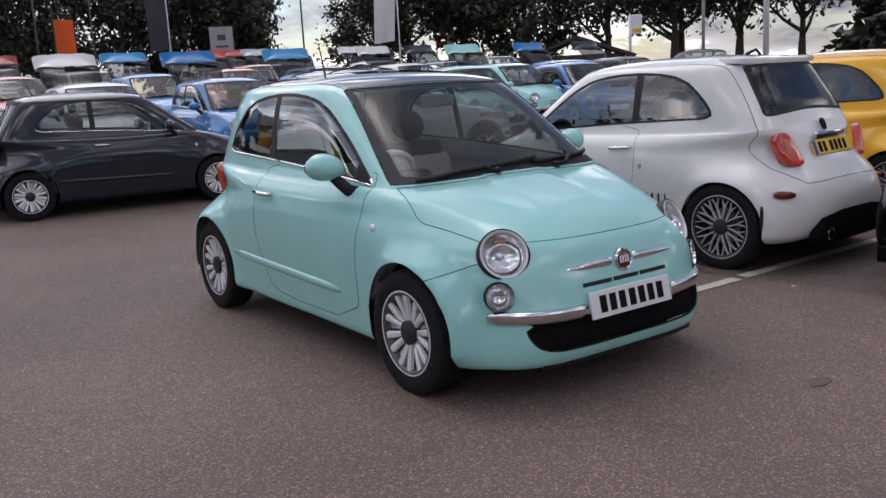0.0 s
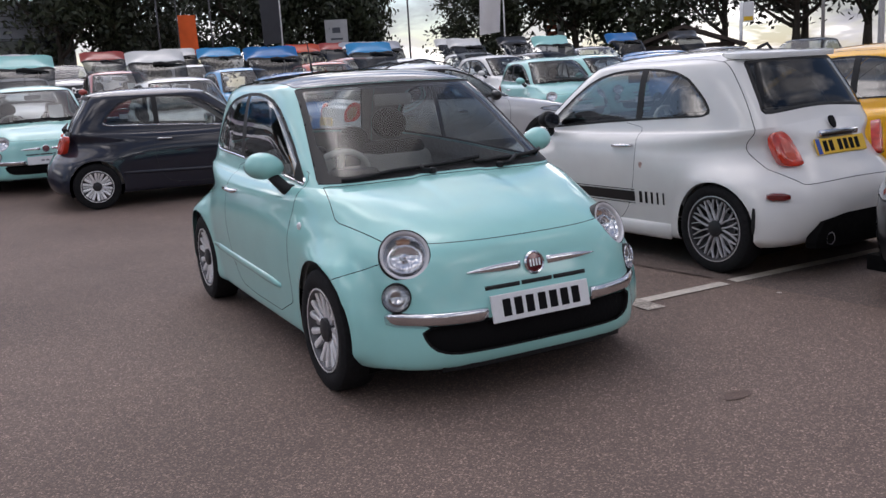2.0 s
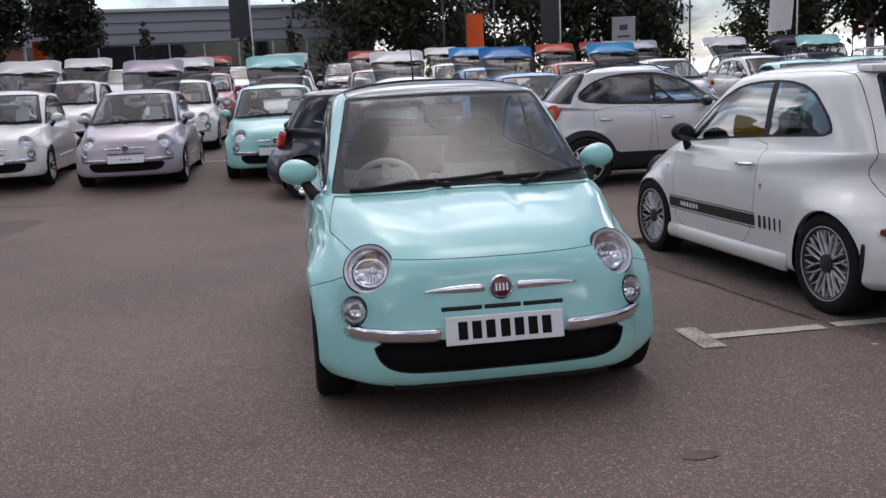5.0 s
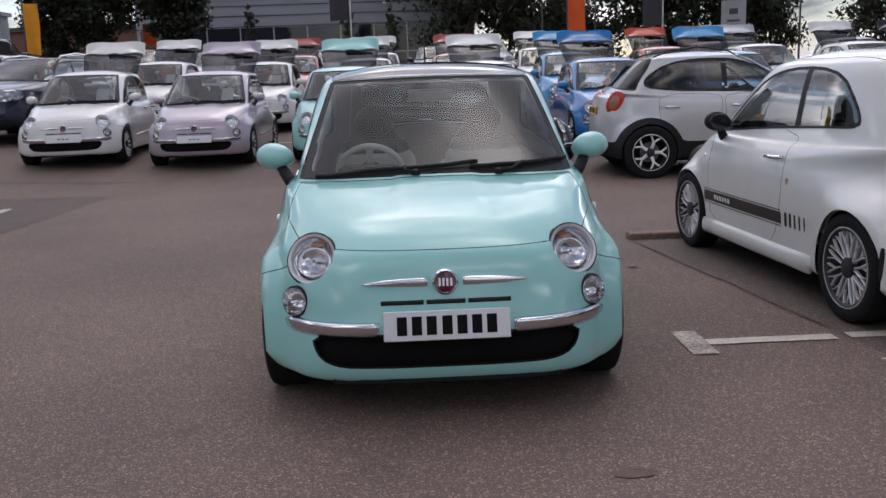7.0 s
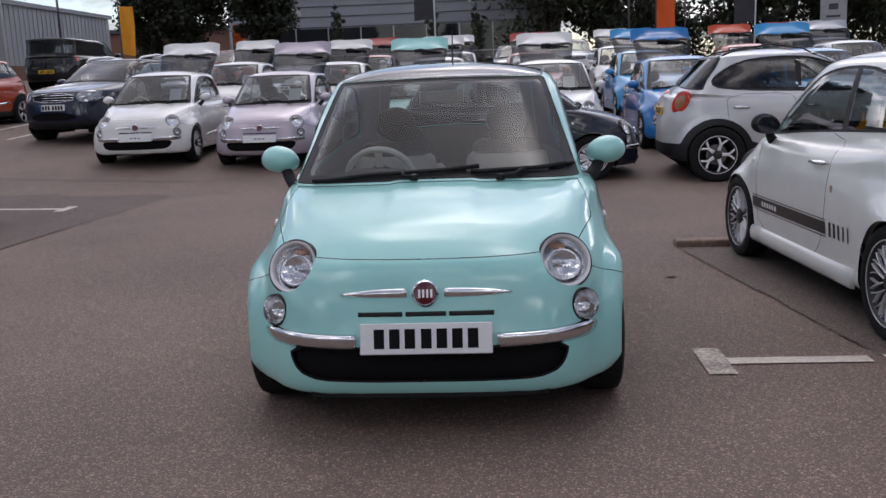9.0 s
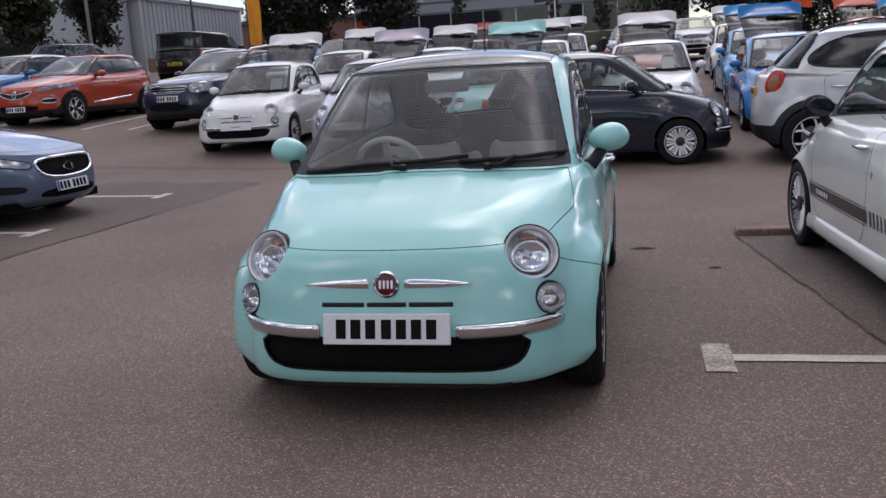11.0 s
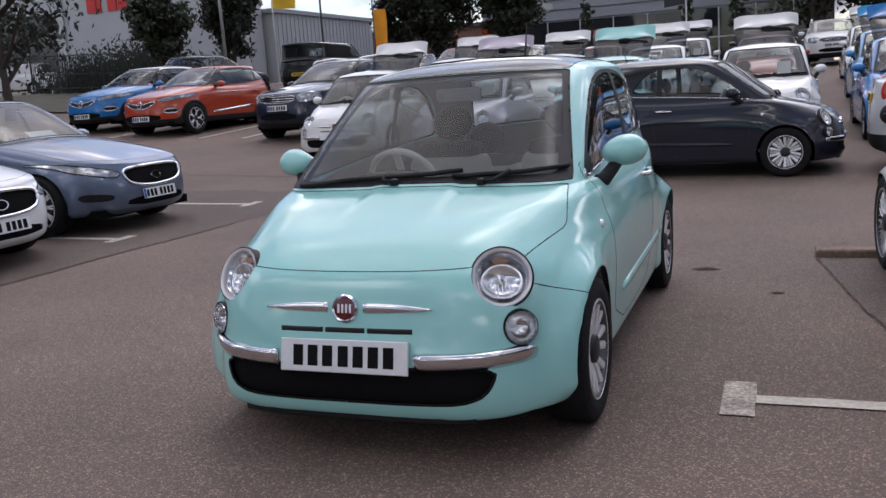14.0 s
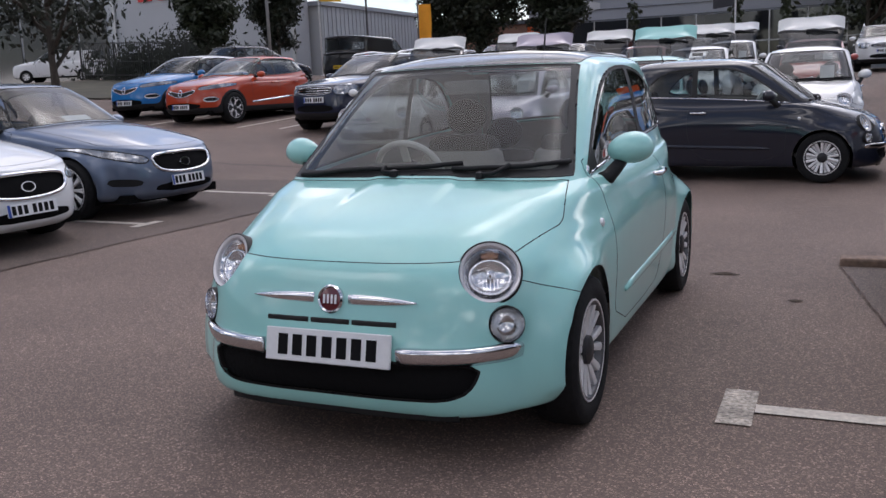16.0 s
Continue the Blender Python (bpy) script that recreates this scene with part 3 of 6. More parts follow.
def seat(car, x, y, cream, dark, wide=.25, high=.62):
    """A seat: cushion, backrest, round headrest."""
    bm = soft_box(-wide, wide, -.02, .48, .28, .46, .07, 3)
    s = part("seat", bm, cream, car, smooth=True)
    s.location = (x, y, 0)
    m = pose(0, .46, .42, -14)
    bm = soft_box(-wide, wide, -.07, .08, 0, high * .78, .07, 3, m)
    part("backrest", bm, cream, s, smooth=True)
    bm = soft_box(-wide * .86, wide * .86, -.06, .085, high * .55, high * .88, .065, 3, m)
    part("backrest_top", bm, dark, s, smooth=True)
    bm = bmesh.new()
    bmesh.ops.create_uvsphere(bm, u_segments=16, v_segments=10, radius=1)
    bm.transform(m @ pose(0, .02, high * .88 + .11) @ Matrix.Diagonal((.125, .06, .105, 1)))
    part("headrest", bm, dark, s, smooth=True)
    return s


def outline_solid(pts, y0, y1, bevel=.008, rounds=2):
    """A rounded outline in x and z, as a solid from y0 to y1."""
    p = np.array(pts, float)
    for _ in range(rounds):
        q = np.roll(p, -1, 0)
        p = np.stack([p * .75 + q * .25, p * .25 + q * .75], 1).reshape(-1, 2)
    bm = bmesh.new()
    lo = [bm.verts.new((x, y0, z)) for x, z in p]
    hi = [bm.verts.new((x, y1, z)) for x, z in p]
    n = len(p)
    bm.faces.new(lo)
    top = bm.faces.new(hi[::-1])
    for i in range(n):
        j = (i + 1) % n
        bm.faces.new((lo[i], hi[i], hi[j], lo[j]))
    bmesh.ops.recalc_face_normals(bm, faces=bm.faces[:])
    bmesh.ops.bevel(bm, geom=list(top.edges), offset=bevel, segments=2, profile=.5, affect="EDGES")
    return bm


def tail_lamp(car, s):
    outer = [(-.115, .06), (-.085, .118), (.0, .115), (.085, -.05), (.115, -.118), (-.03, -.12), (-.075, -.06)]
    inner = [(-.062, .070), (.0, .072), (.068, -.072), (-.012, -.082)]
    lamp = part("tail_lamp", outline_solid([(-s * u, v) for u, v in outer], -.05, .012, .010), M_REDLENS, car, smooth=True)
    lamp.matrix_basis = oriented((s * .498, 2.688, .828), (s * .40, .90, .18))
    part("reversing_lens", outline_solid([(-s * u, v) for u, v in inner], .0, .0155, .003), M_PALERED, lamp, smooth=True)


class City:
    """The panels of the rounded small hatchback, cut once and used by every car of that kind."""

    def __init__(self, levels, quarter, detail):
        self.detail = detail
        sh = self.sh = Shell(CITY, levels, quarter, city_shape)
        self.fo, self.si = front_of(sh), side_of(sh)
        fc = sh.faces
        for yc in (AXLE, REAR):
            _, fc, _ = sh.cut(fc, lambda x, y, z, s: np.where(np.abs(x) > .4, .328 - np.hypot(y - yc, z - .293), -1.0))
        fc = lamp_hole(sh, fc, LAMP_C, LAMP_N, LAMP_R, LAMP_T)
        fc = lamp_hole(sh, fc, FOG_C, FOG_N, FOG_R, FOG_T)
        M = self.M = {}

        def ws(x, y, z, s):
            lim = .664 - (z - .93) * .285
            return np.minimum(np.minimum((s - 10.02) * .2, (13.35 - s) * .12), np.where(y < 1.3, lim - np.abs(x), -1))
        glass_f, fc, seg = sh.cut(fc, ws)
        clear, border, _ = sh.cut(glass_f, lambda x, y, z, s: ws(x, y, z, s) - np.where(s < 11, .045, .026))
        M["windscreen"] = sh.mesh("windscreen", clear, M_GLASS if detail else M_FARGLASS)
        M["windscreen_border"] = sh.mesh("windscreen_border", border, M_SEAL)
        M["windscreen_seal"] = sh.ribbon("windscreen_seal", seg, M_SEAL, .006, .003)
        dlo = poly_field([(.385, .918), (.43, .950), (.72, 1.172), (.98, 1.325), (1.25, 1.378), (1.62, 1.384), (1.92, 1.335), (2.10, 1.19), (2.19, 1.07), (2.16, 1.038), (1.9, 1.030), (1.3, 1.000), (.8, .965), (.45, .936)], 1)
        both = lambda x, y, z, s: np.where((s > 9) & (s < 14.2), dlo(y, z), -1.0)
        side, fc, seg = sh.cut(fc, both)
        for sgn, key in ((1, "l"), (-1, "r")):
            one = [f for f in side if sgn * sh.P[f[0]][0] > 0]
            inner, frame_, _ = sh.cut(one, lambda x, y, z, s: both(x, y, z, s) - .014)
            a, rest, _ = sh.cut(inner, lambda x, y, z, s: 1.495 - y)
            b, mid, _ = sh.cut(rest, lambda x, y, z, s: y - 1.56)
            a, tri, _ = sh.cut(a, lambda x, y, z, s: y - .56)
            M["side_window_" + key] = sh.mesh("side_window", a, M_SIDEGLASS if self.detail else M_FARGLASS)
            M["quarter_window_" + key] = sh.mesh("quarter_window", b, M_SIDEGLASS if self.detail else M_FARGLASS)
            M["window_frame_" + key] = sh.mesh("window_frame", mid + frame_ + tri, M_SEAL, .002)
            sg = [e for e in seg if sgn * sh.P[e[0]][0] > 0]
            low = [e for e in sg if all(sh.P[i][2] < .968 + (sh.P[i][1] - .4) * .062 for i in e)]
            M["window_chrome_" + key] = sh.ribbon("window_chrome", low, M_CHROME, .009, .006)
            M["window_seal_" + key] = sh.ribbon("window_seal", [e for e in sg if e not in set(low)], M_SEAL, .007, .003)
        tg = lambda x, y, z, s: np.minimum(np.minimum((s - (4.1 if detail else 4.7)) * .12, (13.75 - s) * .10), np.where(y > 1.8, np.minimum((.60 if detail else .545) - np.maximum(0, z - .9) * .15, .48 + np.maximum(0, z - .60) * 1.2) - np.abs(x), -1))
        tail, fc, seg = sh.cut(fc, tg)
        M["tail_gap"] = sh.ribbon("panel_gap", seg, M_GAP, .004, .001)
        rg = lambda x, y, z, s: np.minimum(np.minimum((s - (10.6 if detail else 9.0)) * .14, (13.25 - s) * .11), (.53 - (z - 1.0) * .20 if detail else .53 - (z - 1.0) * .15) - np.abs(x))
        rear, tail, seg = sh.cut(tail, rg)
        M["rear_window"] = sh.mesh("rear_window", rear, M_GLASS if detail else M_HATCHGLASS, 0, HINGE)
        M["rear_seal"] = sh.ribbon("rear_window_seal", seg, M_SEAL, .016 if detail else .034, .003, HINGE)
        M["tailgate"] = sh.mesh("tailgate", tail, P_MINT, 0, HINGE)
        M["tailgate_lining"] = sh.mesh("tailgate_lining", tail, M_LINING, -.035, HINGE, True)
        bo = lambda x, y, z, s: np.minimum(np.minimum((s - 5.9) * .14, (9.82 - s) * .15), np.where(y < .9, (.515 + .178 * np.clip((y + .43) / .46, 0, 1) ** .7 - .045 * np.clip((y - .02) / .26, 0, 1)) - np.abs(x), -1))
        bonnet, fc, seg = sh.cut(fc, bo)
        M["bonnet"] = sh.mesh("bonnet", bonnet, P_MINT)
        M["bonnet_gap"] = sh.ribbon("panel_gap", seg, M_GAP, .0032, .0008)
        dp = poly_field([(.46, .255), (.44, .60), (.395, .90), (.40, 1.02), (1.56, 1.02), (1.60, .80), (1.59, .55), (1.50, .33), (1.36, .255)], 1)
        dr = lambda x, y, z, s: np.where(s < 10.6, dp(y, z), -1.0)
        doors, fc, seg = sh.cut(fc, dr)
        for sgn, key in ((1, "l"), (-1, "r")):
            M["door_" + key] = sh.mesh("door", [f for f in doors if sgn * sh.P[f[0]][0] > 0], P_MINT)
            M["door_gap_" + key] = sh.ribbon("panel_gap", [e for e in seg if sgn * sh.P[e[0]][0] > 0 and sh.P[e[0]][2] < .99], M_GAP, .0030, .0008)
        gp = poly_field([(-.555, .385), (-.54, .31), (-.485, .262), (-.37, .247), (.37, .247), (.485, .262), (.54, .31), (.555, .385), (.30, .392), (-.30, .392)], 1)
        grille, fc, seg = sh.cut(fc, lambda x, y, z, s: np.where(y < .2, gp(x, z), -1.0))
        M["lower_grille"] = sh.mesh("lower_grille", grille, M_MESH, -.022)
        M["grille_edge"] = sh.ribbon("grille_edge", seg, M_TRIM, .010, -.004)
        roof, fc, seg = sh.cut(fc, lambda x, y, z, s: np.minimum((s - 13.5) * .08, .53 - np.abs(x)))
        M["roof"] = sh.mesh("roof", roof, P_MINT)
        M["roof_gap"] = sh.ribbon("panel_gap", seg, M_GAP, .004, .0008)
        hi, lo, seg = sh.cut(fc, lambda x, y, z, s: z - (.628 + (y + .30) * -.42))
        fc = hi + lo
        for sgn, key in ((1, "l"), (-1, "r")):
            M["wing_gap_" + key] = sh.ribbon("panel_gap", [e for e in seg if all(-.34 < sh.P[i][1] < -.02 and sgn * sh.P[i][0] > .55 for i in e)], M_GAP, .0028, .0008)
        M["body"] = sh.mesh("body", fc, P_MINT)
        lining = [f for f in fc + doors + ([] if detail else roof) if sh.S[f[0]] > 3]
        M["cabin_lining"] = sh.mesh("cabin_lining", lining, M_LINING, -.03, (0, 0, 0), True)
        self.surface_parts()

    def on_screen(self, x, s, off):
        """A point over the windscreen at x and level s."""
        P, S, N = np.array(self.sh.P), np.array(self.sh.S), np.array(self.sh.N)
        k = P[:, 1] < 1.2
        d = (P[k, 0] - x) ** 2 + ((S[k] - s) * .2) ** 2
        i = np.argsort(d)[:6]
        w = (1 / (d[i] + 1e-5))[:, None]
        return Vector(((P[k][i] + N[k][i] * off) * w).sum(0) / w.sum())

    def surface_parts(self):
        M, fo, si = self.M, self.fo, self.si
        n = 14 if self.detail else 8
        for sgn, key in ((1, "l"), (-1, "r")):
            xs = np.linspace(.272, .655, n)
            M["bumper_bar_" + key] = front_strip("bumper_bar", fo, [(sgn * x, .408 + .004 * ((x - .27) / .38) ** 2) for x in xs][::sgn], [.031 - .007 * max(0, (x - .63) / .025) for x in xs][::sgn], .022, M_CHROME, True)
            xs = np.linspace(.072, .332, n)
            half = [.017 * (1 - ((x - .072) / .262) ** 2.6) + .002 for x in xs]
            M["chrome_strip_" + key] = front_strip("chrome_strip", fo, [(sgn * x, .588) for x in xs][::sgn], half[::sgn], .011, M_CHROME)
            ys = np.linspace(.62, 2.0, 10)
            pts = [(sgn * si(y, .40), y, .40 + (y - .62) * .026) for y in ys]
            v, f = strip(pts[::-sgn], [(sgn, 0, 0)] * 10, [.010] + [.022] * 8 + [.010], .012)
            M["side_strip_" + key] = mesh_from("side_strip", v, f, P_MINT)
        for k, (x0, x1) in enumerate(((-.262, -.09), (-.078, .078), (.09, .262))):
            M["air_slot_%d" % k] = front_strip("air_slot", fo, [(x, .512) for x in np.linspace(x0, x1, 6)], .0095, .0035, M_SEAL)
        M["front_lip"] = front_strip("front_lip", fo, [(x, .192 + .0) for x in np.linspace(-.47, .47, 16)], .020, .004, M_TRIM)

    def build(self, name="hatchback_car", roof=None, style="city", seats=(None, None), interior=True, hatch=0.0, plate="white", lamps=True):
        """One whole car; every panel a part."""
        M = self.M
        d = self.detail
        car = new(name)
        for k in ("body", "bonnet", "windscreen", "windscreen_border", "windscreen_seal", "roof", "lower_grille", "grille_edge", "cabin_lining", "bonnet_gap", "tail_gap", "roof_gap", "air_slot_0", "air_slot_1", "air_slot_2", "front_lip"):
            put(M[k].name.split(".")[0], M[k], car)
        if roof:
            r = [c for c in car.children if c.name.startswith("roof")][0]
            r.material_slots[0].link = "OBJECT"
            r.material_slots[0].material = roof
        for key, s in (("l", 1), ("r", -1)):
            door = put("door", M["door_" + key], car)
            for k in ("side_window_", "window_frame_", "window_chrome_", "window_seal_", "door_gap_"):
                put(M[k + key].name.split(".")[0], M[k + key], door)
            for k in ("quarter_window_", "bumper_bar_", "chrome_strip_", "side_strip_", "wing_gap_"):
                put(M[k + key].name.split(".")[0], M[k + key], car)
            hx = self.si(1.40, .835)
            v, f = tube([(s * (hx - .01), 1.355, .832), (s * (hx + .030), 1.38, .833), (s * (hx + .036), 1.46, .836), (s * (hx + .030), 1.54, .838), (s * (hx - .01), 1.56, .838)], .013, 8)
            put("door_handle", mesh_from("door_handle", v, f, M_CHROME), door)
            # door mirror
            bm = bmesh.new()
            bmesh.ops.create_uvsphere(bm, u_segments=24 if d else 12, v_segments=14 if d else 8, radius=1)
            for vv in bm.verts:
                vv.co.y = vv.co.y * (1.0 if vv.co.y < 0 else .45)
                vv.co.z *= (1 + .10 * vv.co.x * s) * (1.0 if vv.co.z > 0 else .84)
            bm.transform(Matrix.Translation((s * .822, .640, 1.016)) @ pose(0, 0, 0, 0, -s * 6, s * 10) @ Matrix.Diagonal((.101, .085, .074, 1)))
            mirror = part("door_mirror", bm, P_MINT, car, smooth=True)
            bm = bmesh.new()
            bmesh.ops.create_uvsphere(bm, u_segments=16, v_segments=8, radius=1)
            bm.transform(Matrix.Translation((s * .822, .673, 1.016)) @ pose(0, 0, 0, 0, -s * 6, s * 10) @ Matrix.Diagonal((.094, .012, .061, 1)))
            part("mirror_glass", bm, M_CHROME, mirror, smooth=True)
            v, f = tube([(s * .70, .52, .885), (s * .745, .555, .905), (s * .775, .59, .945), (s * .80, .63, .985)], .036, 10, .72)
            put("mirror_stalk", mesh_from("mirror_stalk", v, f, M_TRIM), mirror)
            # side repeater
            rp = put("side_repeater", lathe_mesh("side_repeater", [(.019, -.004), (.018, .004), (.012, .008), (.001, .009)], M_ALLOY, 16, "y"), car)
            rp.matrix_basis = oriented((s * self.si(.30, .748), .30, .748), (s, 0, .1))
            # lamps
            headlamp(car, (s * LAMP_C[0], LAMP_C[1], LAMP_C[2]), (s * LAMP_N[0], LAMP_N[1], LAMP_N[2]), LAMP_R, LAMP_T, detail=d)
            headlamp(car, (s * FOG_C[0], FOG_C[1], FOG_C[2]), (s * FOG_N[0], FOG_N[1], FOG_N[2]), FOG_R, FOG_T, "fog_lamp", False)
            # tail lamps
            tail_lamp(car, s)
        tg = put("tailgate", M["tailgate"], car, loc=HINGE)
        tg.rotation_euler = (radians(hatch), 0, 0)
        for k in ("rear_window", "rear_seal", "tailgate_lining"):
            put(M[k].name.split(".")[0], M[k], tg)
        if hatch:
            for o in [tg] + list(tg.children):
                o.data = o.data.copy()
                for vv in o.data.vertices:
                    zz = vv.co.z + HINGE.z
                    vv.co.y += .075 * (vv.co.x / .6) ** 2 * min(1, max(0, (1.38 - zz) / .5))
        wide = .035 if not d else .018
        bm = soft_box(-.08, .10, -.03, .03, -.035, .035, .02, 2)
        bm.transform(Matrix.Translation(Vector((0, 2.60 if d else 2.622, 1.015 if d else .99)) - HINGE))
        part("wiper_motor", bm, M_TRIM, tg, smooth=True)
        a = Vector((.02, 2.63, 1.0)) - HINGE
        v, f = tube([a, a + Vector((.14, -.012, .025)), a + Vector((.42, -.05, .07))], wide, 8, .35)
        put("rear_wiper", mesh_from("rear_wiper", v, f, M_TRIM), tg)
        if not hatch:
            bm = soft_box(-.17, .17, -.012, .02, -.018, .018, .008, 2)
            bm.transform(Matrix.Translation(Vector((0, 2.685, .895)) - HINGE))
            part("tailgate_handle", bm, M_CHROME, tg, smooth=True)
        for yy in (AXLE, REAR):
            arch_liner(car, .40, .700, yy, .293, .334)
        bm = bmesh.new()
        bx(bm, -.52, .52, -.36, 2.60, .165, .24)
        bx(bm, -.60, .60, .36, 1.94, .20, .30)
        part("underbody", bm, M_UNDER, car)
        add_wheels(car, style, .714, (AXLE, REAR), {"sport": .302}.get(style, .29))
        # badge
        b = put("badge", lathe_mesh("badge", [(.050, -.02), (.052, .008), (.046, .016), (.041, .010)], M_CHROME, 28, "y"), car)
        b.matrix_basis = oriented((0, self.fo(0, .588) - .004, .588), (0, -1, .22))
        put("badge_disc", lathe_mesh("badge_disc", [(.043, .008), (.001, .012)], M_BADGE, 24, "y"), b)
        if d:
            for k in range(4):
                bm = bmesh.new()
                bx(bm, -.028 + k * .0155, -.020 + k * .0155, .011, .013, -.016, .016)
                part("badge_bar", bm, M_ALLOY, b)
        if plate == "white":
            bars_plate(car, (0, -.598, .424), (0, -1, .22), .508, .119, 7, M_PLATE, M_INK, high=.315, split=.06)
        elif plate == "dealer":
            bars_plate(car, (0, -.600, .43), (0, -1, .28), .52, .111, 3, M_PLATE, M_PLATETXT, high=.10)
        # wipers
        for x0, x1, s0, s1, piv in ((-.57, .20, 10.06, 10.34, -.10), (.16, .63, 10.18, 10.36, .30)):
            at = lambda u, up: self.on_screen(x0 + (x1 - x0) * u, s0 + (s1 - s0) * u, up)
            w = put("wiper", mesh_from("wiper", *tube([at(u, .012) for u in np.linspace(0, 1, 12)], .011, 6), M_TRIM), car)
            arm = [self.on_screen(piv, 10.02, .012), self.on_screen(piv * .4 + (x0 + x1) * .3, 10.06, .020), at(.55, .024)]
            put("wiper_arm", mesh_from("wiper_arm", *tube(arm, .010, 6), M_TRIM), w)
            put("wiper_knob", lathe_mesh("wiper_knob", [(.020, -.01), (.020, .015), (.001, .022)], M_TRIM, 12, "z"), w, loc=self.on_screen(piv, 10.02, .004))
        # aerial
        v, f = tube([(0, 2.06, 1.455), (0, 2.09, 1.50), (0, 2.15, 1.70)], .011, 6, .28)
        put("aerial", mesh_from("aerial", v, f, M_TRIM), car)
        if interior:
            cream, dark = seats if seats[0] else (M_SEAT, M_SEATD)
            for x in (-.34, .34):
                seat(car, x, .98, cream, dark, .25, .72)
                seat(car, x, 1.66, cream, dark, .27, .56)
            bm = soft_box(-.62, .62, .36, .80, .62, .90, .06, 3)
            part("dashboard", bm, M_DASH, car, smooth=True)
            bm = soft_box(-.60, .60, .66, .82, .70, .86, .04, 3)
            part("dash_band", bm, M_IVORY, car, smooth=True)
            v, f = [], []
            prof = [(.178 + .017 * math.cos(a), .017 * math.sin(a)) for a in np.linspace(0, 2 * math.pi, 9)[:-1]]
            me = lathe_mesh("steering_wheel", prof, M_IVORY, 28, "z", True)
            st = put("steering_wheel", me, car)
            st.matrix_basis = pose(-.34, .86, .89, -62, 0, 0)
            put("steering_hub", lathe_mesh("steering_hub", [(.075, -.03), (.07, .02), (.001, .03)], M_DASH, 18, "z"), st)
            bm = bmesh.new()
            bx(bm, -.17, .17, -.018, .018, -.008, .008)
            bx(bm, -.018, .018, -.17, .0, -.008, .008)
            part("steering_spokes", bm, M_IVORY, st)
            bm = soft_box(-.34 - .17, -.34 + .17, .62, .76, .86, .955, .045, 3)
            part("instrument_hood", bm, M_DASH, car, smooth=True)
            bm = soft_box(-.115, .115, -.014, .014, -.033, .033, .012, 2, pose(0, .82, 1.305))
            part("rear_view_mirror", bm, M_LINING, car, smooth=True)
            bm = bmesh.new()
            bx(bm, -.6, .6, .3, 2.5, .28, .32)
            part("cabin_floor", bm, M_LINING, car)
        return car


def recolour(car, old, fresh):
    for o in car.children_recursive:
        for sl in o.material_slots:
            if sl.material == old:
                sl.link = "OBJECT"
                sl.material = fresh
    return car


# ---- other vehicles ----
def auto_table(p):
    """Body levels from a few lengths: nose, tail, half width, sill, bonnet lip, cowl, screen top, roof, rear top, rear base, belt."""
    W, zb, hb = p["W"], p["sill"], p["lip"]
    n, t = p["nose"], p["tail"]
    (cy, cz), (sy, sz), (ry, rz), (by, bz) = p["cowl"], p["screen"], p["rear"], p["base"]
    belt, RW, roof, ym = p["belt"], p["roofw"], p["roof"], p.get("mid", p["wb"] * .5)
    sq, sb = p.get("sq", 4.4), p.get("sqb", 4.0)
    my = (sy + ry) / 2
    mixf = lambda u: (n + .14 + (cy - n - .14) * u, hb + .01 + (cz - hb - .01) * (1 - (1 - u) ** 1.5))
    f7, f8 = mixf(.35), mixf(.75)
    sh = belt - .02
    rows = [
        (n + .11, zb, W - .075, zb + .02, t - .11, zb + .05, ym, sq),
        (n + .03, zb + .06, W - .04, zb + .06, t - .03, zb + .10, ym, sq),
        (n, zb + .18, W - .02, zb + .18, t, zb + .22, ym, sq),
        (n + .005, zb + .30, W - .006, zb + .30, t, zb + .36, ym, sq),
        (n + .03, hb - .14, W, zb + (sh - zb) * .60, t - .01, zb + (bz - zb) * .62, ym, sq),
        (n + .07, hb - .04, W, zb + (sh - zb) * .75, t - .03, zb + (bz - zb) * .76, ym, sb),
        (n + .14, hb + .01, W - .01, zb + (sh - zb) * .86, t - .05, zb + (bz - zb) * .86, ym, sb),
        (f7[0], f7[1], W - .025, zb + (sh - zb) * .93, t - .07, zb + (bz - zb) * .92, ym, sb),
        (f8[0], f8[1], W - .045, sh - .02, by + .05, bz - .06, ym, sb + .4),
        (cy, cz, W - .075, belt - .008, by + .02, bz - .02, ym, 5.0),
        (cy + .04, cz + .02, W - .095, belt + .01, by, bz, ym, 5.6),
        (cy + (sy - cy) * .36, cz + (sz - cz) * .38, W - .095 + (RW - W + .095) * .33, belt + (sz - belt) * .36, by + (ry - by) * .35, bz + (rz - bz) * .37, (ym + my) / 2, 5.4),
        (cy + (sy - cy) * .70, cz + (sz - cz) * .72, W - .095 + (RW - W + .095) * .68, belt + (sz - belt) * .70, by + (ry - by) * .68, bz + (rz - bz) * .70, (ym + my) / 2, 5.2),
        (sy, sz, RW, sz - .02, ry, rz, my, 5.0),
        (sy + .11, sz + (roof - sz) * .45, RW - .045, sz + .025, ry - .07, rz + .03, my, 4.6),
        (sy + (my - sy) * .4, roof - .028, RW * .72, roof - .04, ry + (my - ry) * .4, rz + (roof - rz) * .75, my, 3.8),
        (sy + (my - sy) * .75, roof - .006, RW * .4, roof - .01, ry + (my - ry) * .75, roof - .012, my, 3.0),
        (my - .01, roof, .002, roof, my + .01, roof, my, 2.5),
    ]
    return rows


